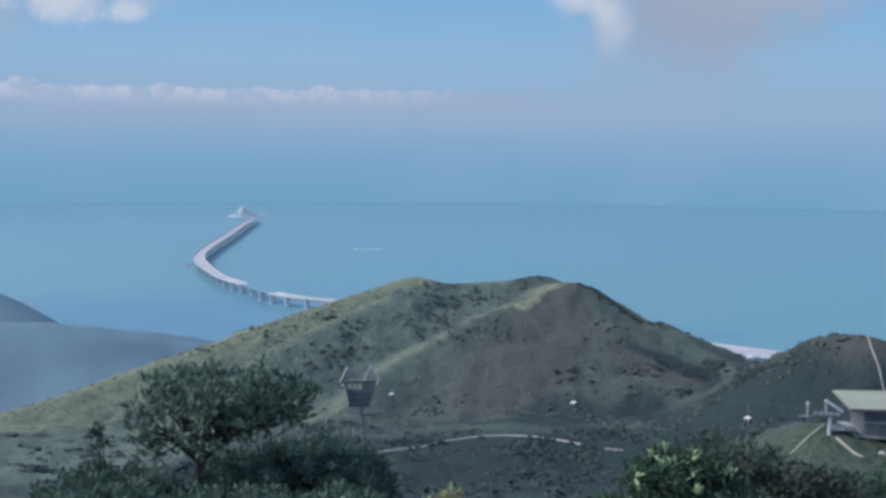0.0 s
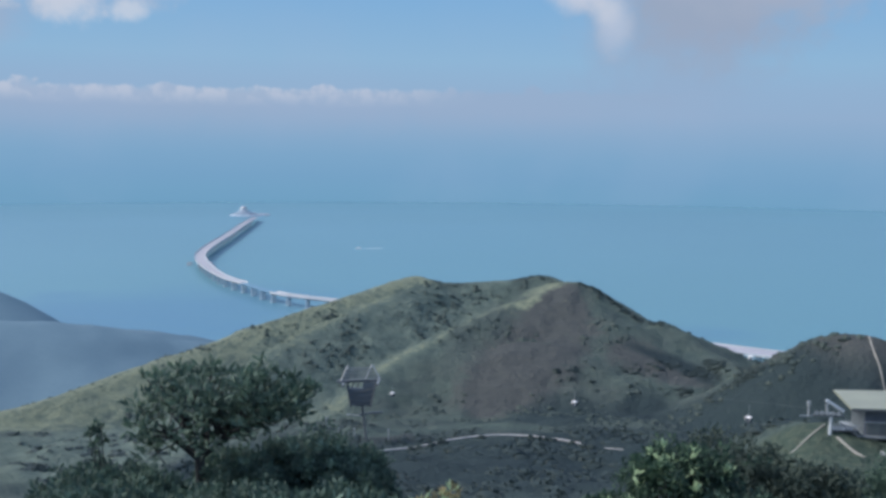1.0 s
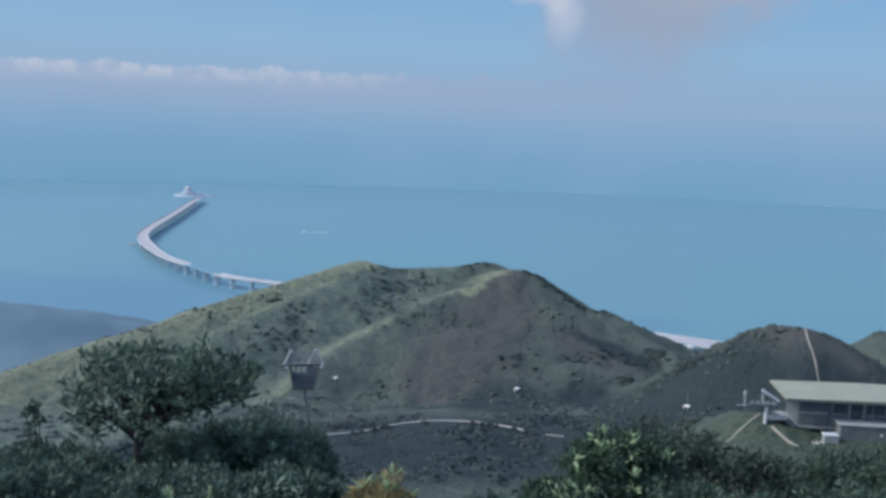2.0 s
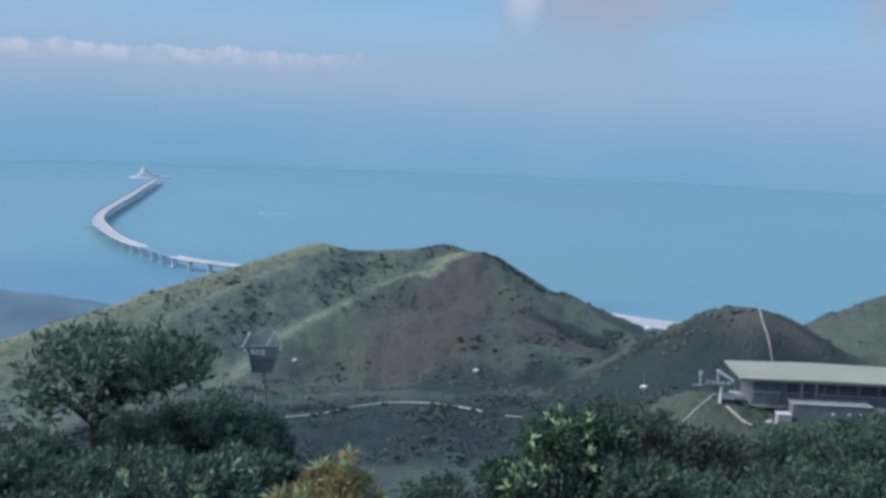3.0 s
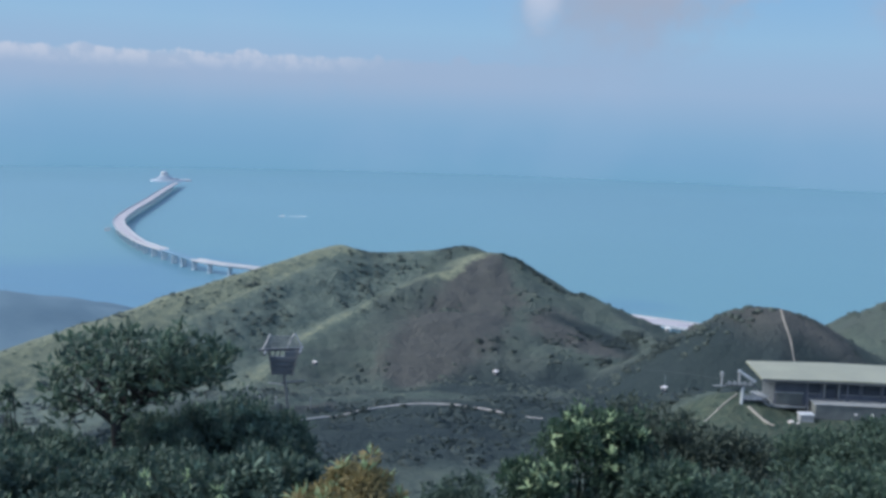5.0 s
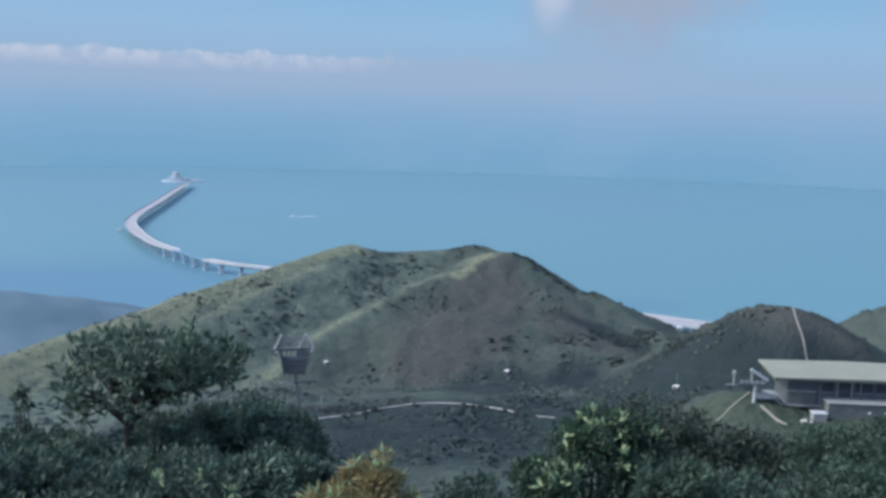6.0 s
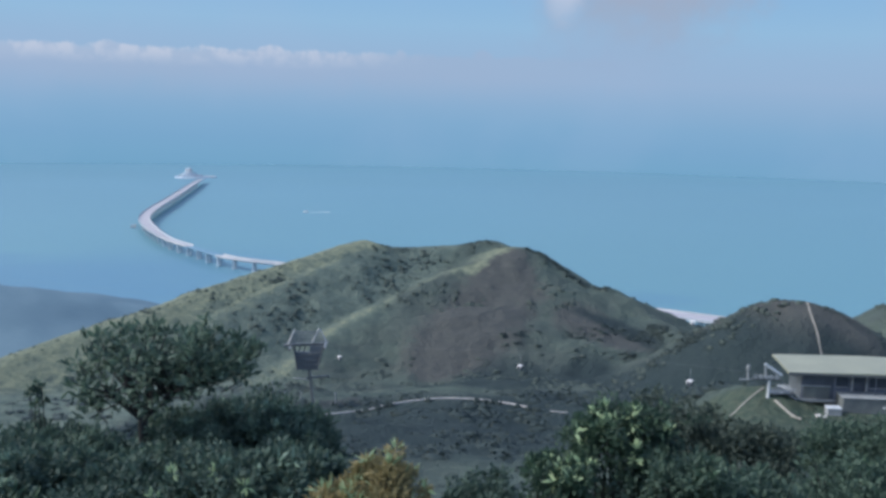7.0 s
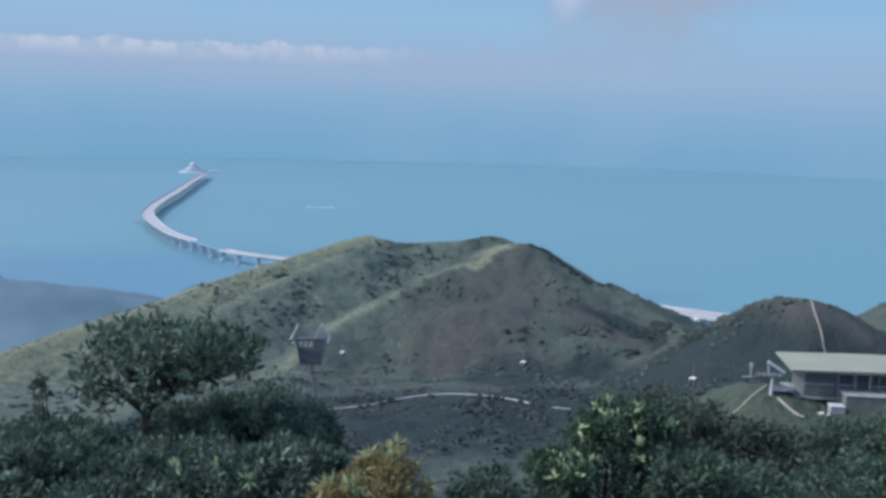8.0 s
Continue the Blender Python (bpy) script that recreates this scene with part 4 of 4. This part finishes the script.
# ---- plants ----
def leaf_cloud(rng, centres, radii, count, length, width, up=0.5, flat=1.0):
    """Folded pointed leaves round the centres: vertices and faces."""
    centres = np.asarray(centres, float)
    n = len(centres) * count
    c = np.repeat(centres, count, 0)
    r = np.repeat(np.broadcast_to(np.asarray(radii, float), (len(centres),)), count)
    d = rng.normal(size=(n, 3))
    d /= np.linalg.norm(d, axis=1)[:, None]
    pos = c + d * (r * rng.rand(n) ** 0.45)[:, None] * np.array([1, 1, flat])
    ax = d * 0.8 + rng.normal(size=(n, 3)) * 0.6 + np.array([0, 0, up])
    ax /= np.linalg.norm(ax, axis=1)[:, None]
    sd = np.cross(ax, rng.normal(size=(n, 3)))
    sd /= np.linalg.norm(sd, axis=1)[:, None]
    nm = np.cross(ax, sd)
    ln = length * (0.65 + 0.7 * rng.rand(n))[:, None]
    wd = width * (0.65 + 0.7 * rng.rand(n))[:, None]
    tip = pos + ax * ln - nm * ln * 0.18
    mid = pos + ax * ln * 0.5 + nm * wd * 0.12
    verts = np.stack([pos, mid + sd * wd * 0.5 - nm * wd * 0.2, tip, mid - sd * wd * 0.5 - nm * wd * 0.2, mid], 1).reshape(-1, 3)
    base = np.arange(n)[:, None] * 5
    faces = np.concatenate([base + np.array(t) for t in ((0, 1, 4), (1, 2, 4), (2, 3, 4), (3, 0, 4))], 0)
    return verts, faces


def limb(rng, a, b, r0, r1, lift=0.25):
    a, b = np.array(a, float), np.array(b, float)
    mid = (a + b) / 2 + np.array([0, 0, -lift]) * np.linalg.norm(b - a) * 0.3 + rng.normal(size=3) * 0.06 * np.linalg.norm(b - a)
    us = np.linspace(0, 1, 6)
    pts = [(1 - u) ** 2 * a + 2 * u * (1 - u) * mid + u * u * b for u in us]
    return ribbon_tube(pts, list(np.linspace(r0, r1, 6)), 6)


def join(chunks):
    vs, fs = [], []
    for v, f in chunks:
        o = len(vs)
        vs += [tuple(p) for p in v]
        fs += [tuple(k + o for k in q) for q in f]
    return vs, fs


def main_tree():
    rng = np.random.RandomState(11)
    bx, by, fz = -3.82, 15.5, 195.10
    gz = land_at(bx, by)
    tree = empty("hill_tree", Matrix.Translation((bx, by, gz)), "dark-leaved spreading tree with a bare forked trunk", "tree")
    f = fz - gz
    limbs = [ribbon_tube([(0.35, 0.1, -0.3), (0.22, 0.05, f * 0.4), (0.02, 0, f * 0.85), (0, 0, f)], [0.13, 0.11, 0.085, 0.075], 9)]
    # main limbs from the fork, then boughs to each clump of leaves
    mains = [(-0.38, 0.1, 0.5), (-0.16, -0.35, 0.66), (0.06, 0.3, 0.72), (0.45, -0.1, 0.56), (1.0, 0.2, 0.50), (0.75, -0.45, 0.58), (-0.62, 0.4, 0.22), (0.22, -0.2, 0.45), (-0.5, -0.25, 0.42), (-0.3, 0.1, 0.62)]
    for m in mains:
        limbs.append(limb(rng, (0, 0, f - 0.06 - 0.1 * rng.rand()), (m[0], m[1], f + m[2]), 0.042, 0.02, -0.35))
    cl, rad = [], []
    while len(cl) < 122:
        u = rng.uniform(-0.92, 1.78)
        c = (u - 0.42) / 1.5
        top = 1.14 - 0.22 * abs(c) ** 3 + 0.12 * math.sin(u * 6.2 + 2.4) + 0.08 * math.sin(u * 17)
        low = 0.02 if u < -0.25 else 0.30 if u < 0.22 else 0.10 + 0.44 * (u - 0.22)
        # thin and open low on one side, close above and beyond
        v = top - (top - low) * rng.rand() ** 1.15
        if -0.3 < u < 0.25 and v < 0.62 and rng.rand() < 0.6:
            continue
        dep = 1.15 * math.sqrt(max(0.05, 1 - min(1, c * c)))
        w = rng.uniform(-dep, dep)
        cl.append((u, w, f + v))
        rad.append(rng.uniform(0.08, 0.19))
    for k in range(46):
        u = rng.uniform(-0.1, 1.45)
        cl.append((u, rng.uniform(-0.8, 0.8), f + rng.uniform(0.36 + 0.26 * max(0, u), 0.92)))
        rad.append(rng.uniform(0.10, 0.20))
    for k, t in enumerate(cl):
        m = min(mains, key=lambda q: (q[0] - t[0]) ** 2 + (q[1] - t[1]) ** 2 + (q[2] + f - t[2]) ** 2)
        s = rng.uniform(0.5, 1.0)
        limbs.append(limb(rng, (m[0] * s, m[1] * s, f + m[2] * s - 0.02), t, 0.017, 0.006, 0.15))
    # single shoots stand out of the outline
    tips = [(u * 0.92, rng.uniform(-0.4, 0.4), f + h - 0.46) for u, h in ((-1.0, 1.52), (-0.92, 1.28), (-0.95, 1.0), (-0.7, 1.66), (-0.42, 1.72), (0.15, 1.74), (0.5, 1.76), (1.0, 1.78), (1.32, 1.80), (1.6, 1.62), (1.92, 1.55), (2.0, 1.38), (1.8, 1.1), (-0.95, 0.66), (-0.85, 0.48), (-0.55, 1.60), (-0.2, 1.70), (0.3, 1.66), (0.75, 1.70), (1.2, 1.64), (1.5, 1.76), (1.75, 1.30), (-1.02, 1.12))]
    v, fc = leaf_cloud(rng, cl + tips, rad + [0.085] * len(tips), 15, 0.165, 0.066, 0.55, flat=0.9)
    mesh_object("crown", v.tolist(), fc.tolist(), M_LEAF, tree, "open crown of dull green leaves")
    limbs += [limb(rng, (t[0] * 0.75, t[1], t[2] - 0.28), t, 0.012, 0.005, 0.1) for t in tips]
    v, fc = join(limbs)
    mesh_object("trunk", v, fc, M_BARK, tree, "dark forked trunk and boughs", True)


def shrub(name, x, y, top, radius, mat, label, seed, leaf=(0.10, 0.045), clumps=70, per=60, tip=None, tips=0, tall=0.9, category="shrub", spread=1.0):
    """A rounded, broken bush: stems from the root, clumps of leaves over a lumpy dome, paler rosettes at the ends."""
    rng = np.random.RandomState(seed)
    gz = land_at(x, y)
    h = top - gz
    ob = empty(name, Matrix.Translation((x, y, gz)), label, category, "hillside bushes" if category == "shrub" else "")
    body = min(h, radius * 2.0 * tall)
    lumps = [(rng.uniform(-0.5, 0.5) * radius, rng.uniform(-0.6, 0.6) * radius, rng.uniform(0.55, 1.0)) for _ in range(6)]
    lumps[0] = (0.0, 0.0, 1.0)
    cl, rad = [], []
    while len(cl) < clumps:
        lx, ly, lh = lumps[rng.randint(6)]
        a = rng.uniform(0, 2 * math.pi)
        e = math.asin(rng.uniform(-0.35, 1.0))
        rr = radius * 0.62 * (0.75 + 0.4 * rng.rand()) * spread
        px, py = lx + rr * math.cos(e) * math.cos(a), ly + rr * math.cos(e) * math.sin(a)
        pz = h - body * 0.5 + (lh - 0.55) * body * 0.40 + body * 0.30 * math.sin(e) * (0.85 + 0.3 * rng.rand())
        if pz > h - 0.2:
            pz = h - 0.2 - 0.15 * rng.rand()
        cl.append((px, py, pz))
        rad.append(radius * rng.uniform(0.12, 0.26))
    stems = [limb(rng, (rng.normal() * 0.08, rng.normal() * 0.08, -0.2), c, 0.03, 0.008, 0.2) for c in cl[::3]]
    v, fc = join(stems)
    mesh_object("branchwork", v, fc, M_BARK, ob)
    # foliage down to the ground, looser below
    lowc = [(rng.normal() * radius * 0.5, rng.normal() * radius * 0.5, rng.uniform(0.1, max(0.2, h - body * 0.7))) for _ in range(clumps // 2)]
    v, fc = leaf_cloud(rng, cl + lowc, rad + [radius * 0.32] * len(lowc), per, leaf[0], leaf[1], 0.4)
    mesh_object("foliage", v.tolist(), fc.tolist(), mat, ob)
    if tips:
        order = sorted(cl, key=lambda c: -c[2] + 0.6 * c[1])[: tips * 3]
        pick = [order[k] for k in rng.permutation(len(order))[:tips]]
        for c in pick:
            v, fc = leaf_cloud(rng, [(c[0], c[1] - radius * 0.12, c[2] + radius * 0.16)], 0.03, 7, leaf[0] * 1.35, leaf[1] * 1.0, 0.45)
            mesh_object("leaf_rosette", v.tolist(), fc.tolist(), tip, ob, "pale young leaves at a branch end")


main_tree()
LEFT = "dense dark green shrub on the slope below the tree"
shrub("shrub", -5.59, 16.04, 194.72, 0.80, M_LEAF_DARK, LEFT, 21)
shrub("sapling", -5.71, 16.25, 195.5, 0.17, M_LEAF, "slim sapling rising out of the shrubs", 22, clumps=14, per=14, tall=3.0, category="sapling")
shrub("shrub", -3.93, 13.94, 195.10, 0.78, M_LEAF_DARK, LEFT, 23, tip=M_LEAF_BRIGHT, tips=6)
shrub("shrub", -3.03, 14.99, 195.05, 0.95, M_LEAF_DARK, LEFT, 24)
shrub("shrub", -2.35, 17.84, 194.85, 1.10, M_LEAF_DARK, LEFT, 25, tip=M_TIP, tips=4)
shrub("shrub", -1.28, 14.94, 195.05, 0.70, M_LEAF_DARK, LEFT, 26, tip=M_LEAF_BRIGHT, tips=5)
shrub("shrub", -4.60, 12.2, 195.35, 0.95, M_LEAF, LEFT, 27, tip=M_LEAF_BRIGHT, tips=6)
shrub("shrub", -2.02, 12.43, 195.45, 1.2, M_LEAF_DARK, LEFT, 28, clumps=90, tip=M_TIP, tips=5)
for k, (x, y, top, r) in enumerate(((-5.19, 14.5, 195.15, 0.75), (-4.37, 14.2, 195.18, 0.6), (-4.75, 12.4, 195.62, 0.75), (-3.39, 16.5, 194.9, 0.7), (-2.55, 16.3, 195.05, 0.8), (-1.62, 16.0, 195.12, 0.75),
                                    (-3.42, 12.5, 195.40, 0.75), (-2.74, 13.0, 195.38, 0.8), (-1.75, 12.6, 195.55, 0.85), (-1.0, 13.0, 195.35, 0.55))):
    shrub("shrub", x, y, top, r, (M_LEAF_DARK, M_LEAF)[k % 2], LEFT, 60 + k, leaf=(0.125, 0.054), clumps=58, per=46, spread=1.12, tip=M_LEAF_PALE, tips=(0, 3, 5)[k % 3])
shrub("shrub", -3.4, 11.2, 195.45, 0.85, M_LEAF_DARK, LEFT, 29)
shrub("yellow_shrub", -0.05, 11.0, 196.16, 0.46, M_LEAF_YELLOW, "yellow-brown shrub with pale long leaves", 31, leaf=(0.10, 0.028), clumps=70, per=55, tip=M_TIP, tips=14, tall=1.5)
shrub("yellow_shrub", -0.46, 10.8, 195.86, 0.36, M_LEAF_YELLOW, "lower yellow-green shrub with pale leaves", 32, leaf=(0.12, 0.035), clumps=40, per=45, tip=M_TIP, tips=10, tall=1.3)
BRIGHT = "fresh green shrub with pale star-shaped leaf tips"
shrub("shrub", 3.12, 12.67, 196.18, 0.74, M_LEAF_BRIGHT, BRIGHT, 47, leaf=(0.09, 0.042), clumps=90, tip=M_TIP, tips=22)
shrub("shrub", 2.1, 12.03, 195.75, 0.52, M_LEAF_BRIGHT, BRIGHT, 34, leaf=(0.09, 0.042), clumps=60, tip=M_TIP, tips=15)
shrub("shrub", 3.55, 12.0, 195.80, 0.85, M_LEAF_GREEN, "dark green shrub beside the fresh green one", 35, leaf=(0.09, 0.042), clumps=90, tip=M_LEAF_BRIGHT, tips=5)
OLIVE = "olive brown shrub on the slope before the station"
shrub("shrub", 5.19, 16.2, 195.10, 1.0, M_LEAF_OLIVE, OLIVE, 36, tip=M_LEAF_BRIGHT, tips=5)
shrub("shrub", 5.93, 15.42, 194.95, 0.9, M_LEAF_OLIVE, OLIVE, 37)
shrub("shrub", 8.63, 18.07, 194.15, 1.3, M_LEAF_GREEN, "dark green shrub on the slope before the station", 38, clumps=100)
shrub("shrub", 9.89, 17.41, 194.55, 1.3, M_LEAF_GREEN, "dark green shrub on the slope before the station", 39, clumps=100)
shrub("shrub", 1.38, 13.94, 194.60, 0.75, M_LEAF_DARK, "low dark shrub between the brighter ones", 40)
shrub("shrub", 5.0, 12.4, 195.30, 0.95, M_LEAF_GREEN, "low dark shrub between the brighter ones", 41, clumps=90)
shrub("shrub", 7.22, 13.17, 195.25, 1.1, M_LEAF_GREEN, "low dark shrub between the brighter ones", 42, clumps=90, tip=M_LEAF_BRIGHT, tips=12)


# ---- scrub on the hills: too many to count ----

def scatter_scrub(name, label, seed, spots, size, material, quads=9, tall=0.42):
    """Low rounded bushes with ragged leafy edges."""
    rng = np.random.RandomState(seed)
    n = len(spots)
    x, y = spots[:, 0], spots[:, 1]
    z = land(x, y)
    foot = np.stack([x, y, z - 0.15], -1)[:, None, :]
    s = size[:, None, None]
    # a lumpy dome: three rings and a top
    ring = [(1.0, -0.05, 7), (0.92, 0.42, 7), (0.55, 0.74, 7)]
    unit, faces = [], []
    for k, (r, h, m) in enumerate(ring):
        for j in range(m):
            a = 2 * math.pi * (j + 0.5 * k) / m
            unit.append((r * math.cos(a), r * math.sin(a), h))
    unit.append((0, 0, 0.85))
    for k in range(2):
        for j in range(7):
            faces.append((7 * k + j, 7 * k + (j + 1) % 7, 7 * k + 7 + (j + 1) % 7, 7 * k + 7 + j))
    for j in range(7):
        faces.append((14 + j, 14 + (j + 1) % 7, 21, 21))
    unit = np.array(unit)
    dome = foot + unit[None] * s * (0.6 + 0.7 * rng.rand(n, 22, 1)) * np.array([1, 1, tall])
    fd = np.array(faces)[None] + np.arange(n)[:, None, None] * 22
    quads_f = [tuple(f) if f[2] != f[3] else tuple(f[:3]) for f in fd.reshape(-1, 4).tolist()]
    c = rng.normal(size=(n, quads, 3))
    c /= np.linalg.norm(c, axis=2)[..., None]
    c[..., 2] = np.abs(c[..., 2])
    pos = foot + c * s * np.array([0.95, 0.95, tall + 0.03])
    t1 = c * 0.6 + rng.normal(size=(n, quads, 3)) * 0.5
    t1 /= np.linalg.norm(t1, axis=2)[..., None]
    t2 = np.cross(t1, rng.normal(size=(n, quads, 3)))
    t2 /= np.linalg.norm(t2, axis=2)[..., None] + 1e-6
    w = 0.30 * s
    leaf = np.stack([pos - t1 * w, pos + t2 * w * 0.5, pos + t1 * w, pos - t2 * w * 0.5], 2).reshape(-1, 3)
    base = n * 22
    lf = (np.arange(n * quads * 4).reshape(-1, 4) + base).tolist()
    v = np.concatenate([dome.reshape(-1, 3), leaf], 0)
    return tagged(mesh_object(name, v.tolist(), quads_f + [tuple(f) for f in lf], material, smooth=True), label, "scrub", kind="stuff")


def away_from_paths(px, py, reach=3.0):
    d = np.full(px.shape, 1e9)
    for pts in (FOOTPATH, [(173.5, 405, 0), (167, 352, 0)]):
        for (ax, ay, _), (bx, by, _) in zip(pts, pts[1:]):
            u = np.clip(((px - ax) * (bx - ax) + (py - ay) * (by - ay)) / ((bx - ax) ** 2 + (by - ay) ** 2), 0, 1)
            d = np.minimum(d, np.hypot(px - ax - u * (bx - ax), py - ay - u * (by - ay)))
    sx, sy = (px - 98) * 0.992 - (py - 184) * 0.127, (px - 98) * 0.127 + (py - 184) * 0.992
    return (d > reach) & ~((np.abs(sx) < 28) & (np.abs(sy + 2) < 16)) & (np.hypot(px - 72, py - 185) > 13)


rng = np.random.RandomState(5)
# thick low scrub in the valley
px, py = rng.uniform(-240, 260, 34000), rng.uniform(150, 440, 34000)
keep = away_from_paths(px, py, 1.5) & (np.abs(px) < 0.52 * py + 15) & ~((px < -50) & (rng.rand(len(px)) < 0.75)) & ~((px > 100) & (py > 325) & (rng.rand(len(px)) < 0.93))
keep &= smooth_noise(px, py, 26, 12) + 0.6 * smooth_noise(px, py, 9, 13) + rng.uniform(-0.3, 0.3, px.shape) > 0.12 + np.clip((py - 330) / 110, 0, 1) * 0.6
spots = np.stack([px[keep], py[keep]], -1)
scatter_scrub("valley_scrub", "dark low scrub covering the valley", 6, spots, 0.6 + 2.4 * rng.rand(len(spots)) ** 2.2, M_SCRUB, tall=0.23)
# bushes on the slopes: close in the hollow between the spurs, scattered over the rest
px, py = rng.uniform(-200, 290, 26000), rng.uniform(400, 625, 26000)
cover = ground_cover(px, py)
want = 0.36 - 0.5 * np.clip(cover["thicket"], 0, 1) + 0.24 * np.clip(cover["sunlit_grass"], 0, 1) + 0.06 * np.clip(cover["russet"], 0, 1)
keep = away_from_paths(px, py) & (smooth_noise(px, py, 30, 14) + 0.6 * smooth_noise(px, py, 11, 15) + rng.uniform(-0.4, 0.4, px.shape) > want)
spots = np.stack([px[keep], py[keep]], -1)
scatter_scrub("slope_scrub", "scattered dark bushes on the grassy slopes", 7, spots, 0.4 + 1.6 * rng.rand(len(spots)) ** 2.6, M_SLOPE_SCRUB, tall=0.6)
# a row of bushes along the falling crest
u = rng.rand(230)
cx = np.interp(u, [0, 0.2, 0.45, 0.65, 0.85, 1], [80, 86, 95.4, 103, 113, 126]) + rng.normal(size=230) * 1.1
cy = np.interp(u, [0, 0.2, 0.45, 0.65, 0.85, 1], [593, 590, 584, 578, 568, 560]) - 1.0 + rng.normal(size=230) * 1.2
spots = np.stack([cx, cy], -1)
scatter_scrub("crest_scrub", "dense bushes along the falling crest", 8, spots, 0.4 + 1.1 * rng.rand(230) ** 1.8, M_SCRUB, tall=0.9)
# sparse bushes along the pale ridge
u = rng.rand(170)
spots = np.stack([np.interp(u, [0, 0.25, 0.5, 1], [-190, -150, -110, -40]) + rng.normal(size=170) * 3, np.interp(u, [0, 0.25, 0.5, 1], [382, 428, 497, 578]) + rng.normal(size=170) * 4], -1)
scatter_scrub("ridge_scrub", "sparse low bushes along the pale ridge", 13, spots, 0.3 + 0.7 * rng.rand(170) ** 2, M_SLOPE_SCRUB, tall=0.8)
# dark thickets in the folds at the foot of the hills
clumps = [(135, 507, 7, 34), (141, 515, 5, 22), (124, 428, 6, 40), (129, 421, 4, 24), (117, 512, 6, 22), (97, 505, 7, 16), (118, 480, 6, 24), (66, 495, 9, 14), (136, 440, 5, 20)]
spots = np.concatenate([np.array([x, y]) + rng.normal(size=(m * 3 // 2, 2)) * (s * 0.75, s * 0.5) for x, y, s, m in clumps])
scatter_scrub("thicket_scrub", "dark thickets in the folds of the hills", 17, spots, 0.7 + 1.7 * rng.rand(len(spots)) ** 1.8, M_SCRUB, tall=0.35)
# small bushes on the lower hill and along its far shoulder
u = rng.rand(90)
edge = np.stack([np.interp(u, [0, 0.3, 0.6, 1], [181, 188, 203, 225]) + rng.normal(size=90) * 1.5, np.interp(u, [0, 0.3, 0.6, 1], [401, 397, 385, 360]) + rng.normal(size=90) * 1.5], -1)
px, py = rng.uniform(128, 205, 260), rng.uniform(352, 425, 260)
keep = away_from_paths(px, py, 2.0) & (smooth_noise(px, py, 16, 21) + rng.uniform(-0.3, 0.3, px.shape) > 0.1)
spots = np.concatenate([edge, np.stack([px[keep], py[keep]], -1)])
scatter_scrub("hill_scrub", "small scattered bushes on the lower hill", 19, spots, 0.25 + 0.7 * rng.rand(len(spots)) ** 2, M_SCRUB, tall=0.6)
# clumps that break up the edge of the footpath
u = np.repeat(rng.rand(16), 5) + rng.normal(size=80) * 0.006
fx = np.interp(u, np.linspace(0, 1, 7), [k[0] for k in FOOTPATH[1:8]]) + rng.normal(size=80) * 0.5
fy = np.interp(u, np.linspace(0, 1, 7), [k[1] for k in FOOTPATH[1:8]]) - 1.1 + rng.normal(size=80) * 0.35
scatter_scrub("path_scrub", "low bushes overhanging the footpath", 12, np.stack([fx, fy], -1), rng.uniform(0.6, 1.1, 80), M_SCRUB, tall=1.1)
u = rng.rand(150)
spots = np.stack([np.interp(u, [0, 1], [238, 320]) + rng.normal(size=150) * 3, np.interp(u, [0, 1], [506, 410]) + rng.normal(size=150) * 5], -1)
scatter_scrub("crest_scrub_far", "bushes along the rising crest", 9, spots, rng.uniform(0.4, 1.3, 150), M_SCRUB, tall=1.0)
u = rng.rand(70)
spots = np.stack([np.interp(u, [0, 0.6, 1], [44, 58, 68]) + rng.normal(size=70) * 1.5, np.interp(u, [0, 0.6, 1], [613, 616, 603]) + rng.normal(size=70) * 1.5], -1)
scatter_scrub("summit_scrub", "low dark bushes on the summit", 10, spots, rng.uniform(0.3, 0.9, 70), M_SCRUB, tall=0.9)
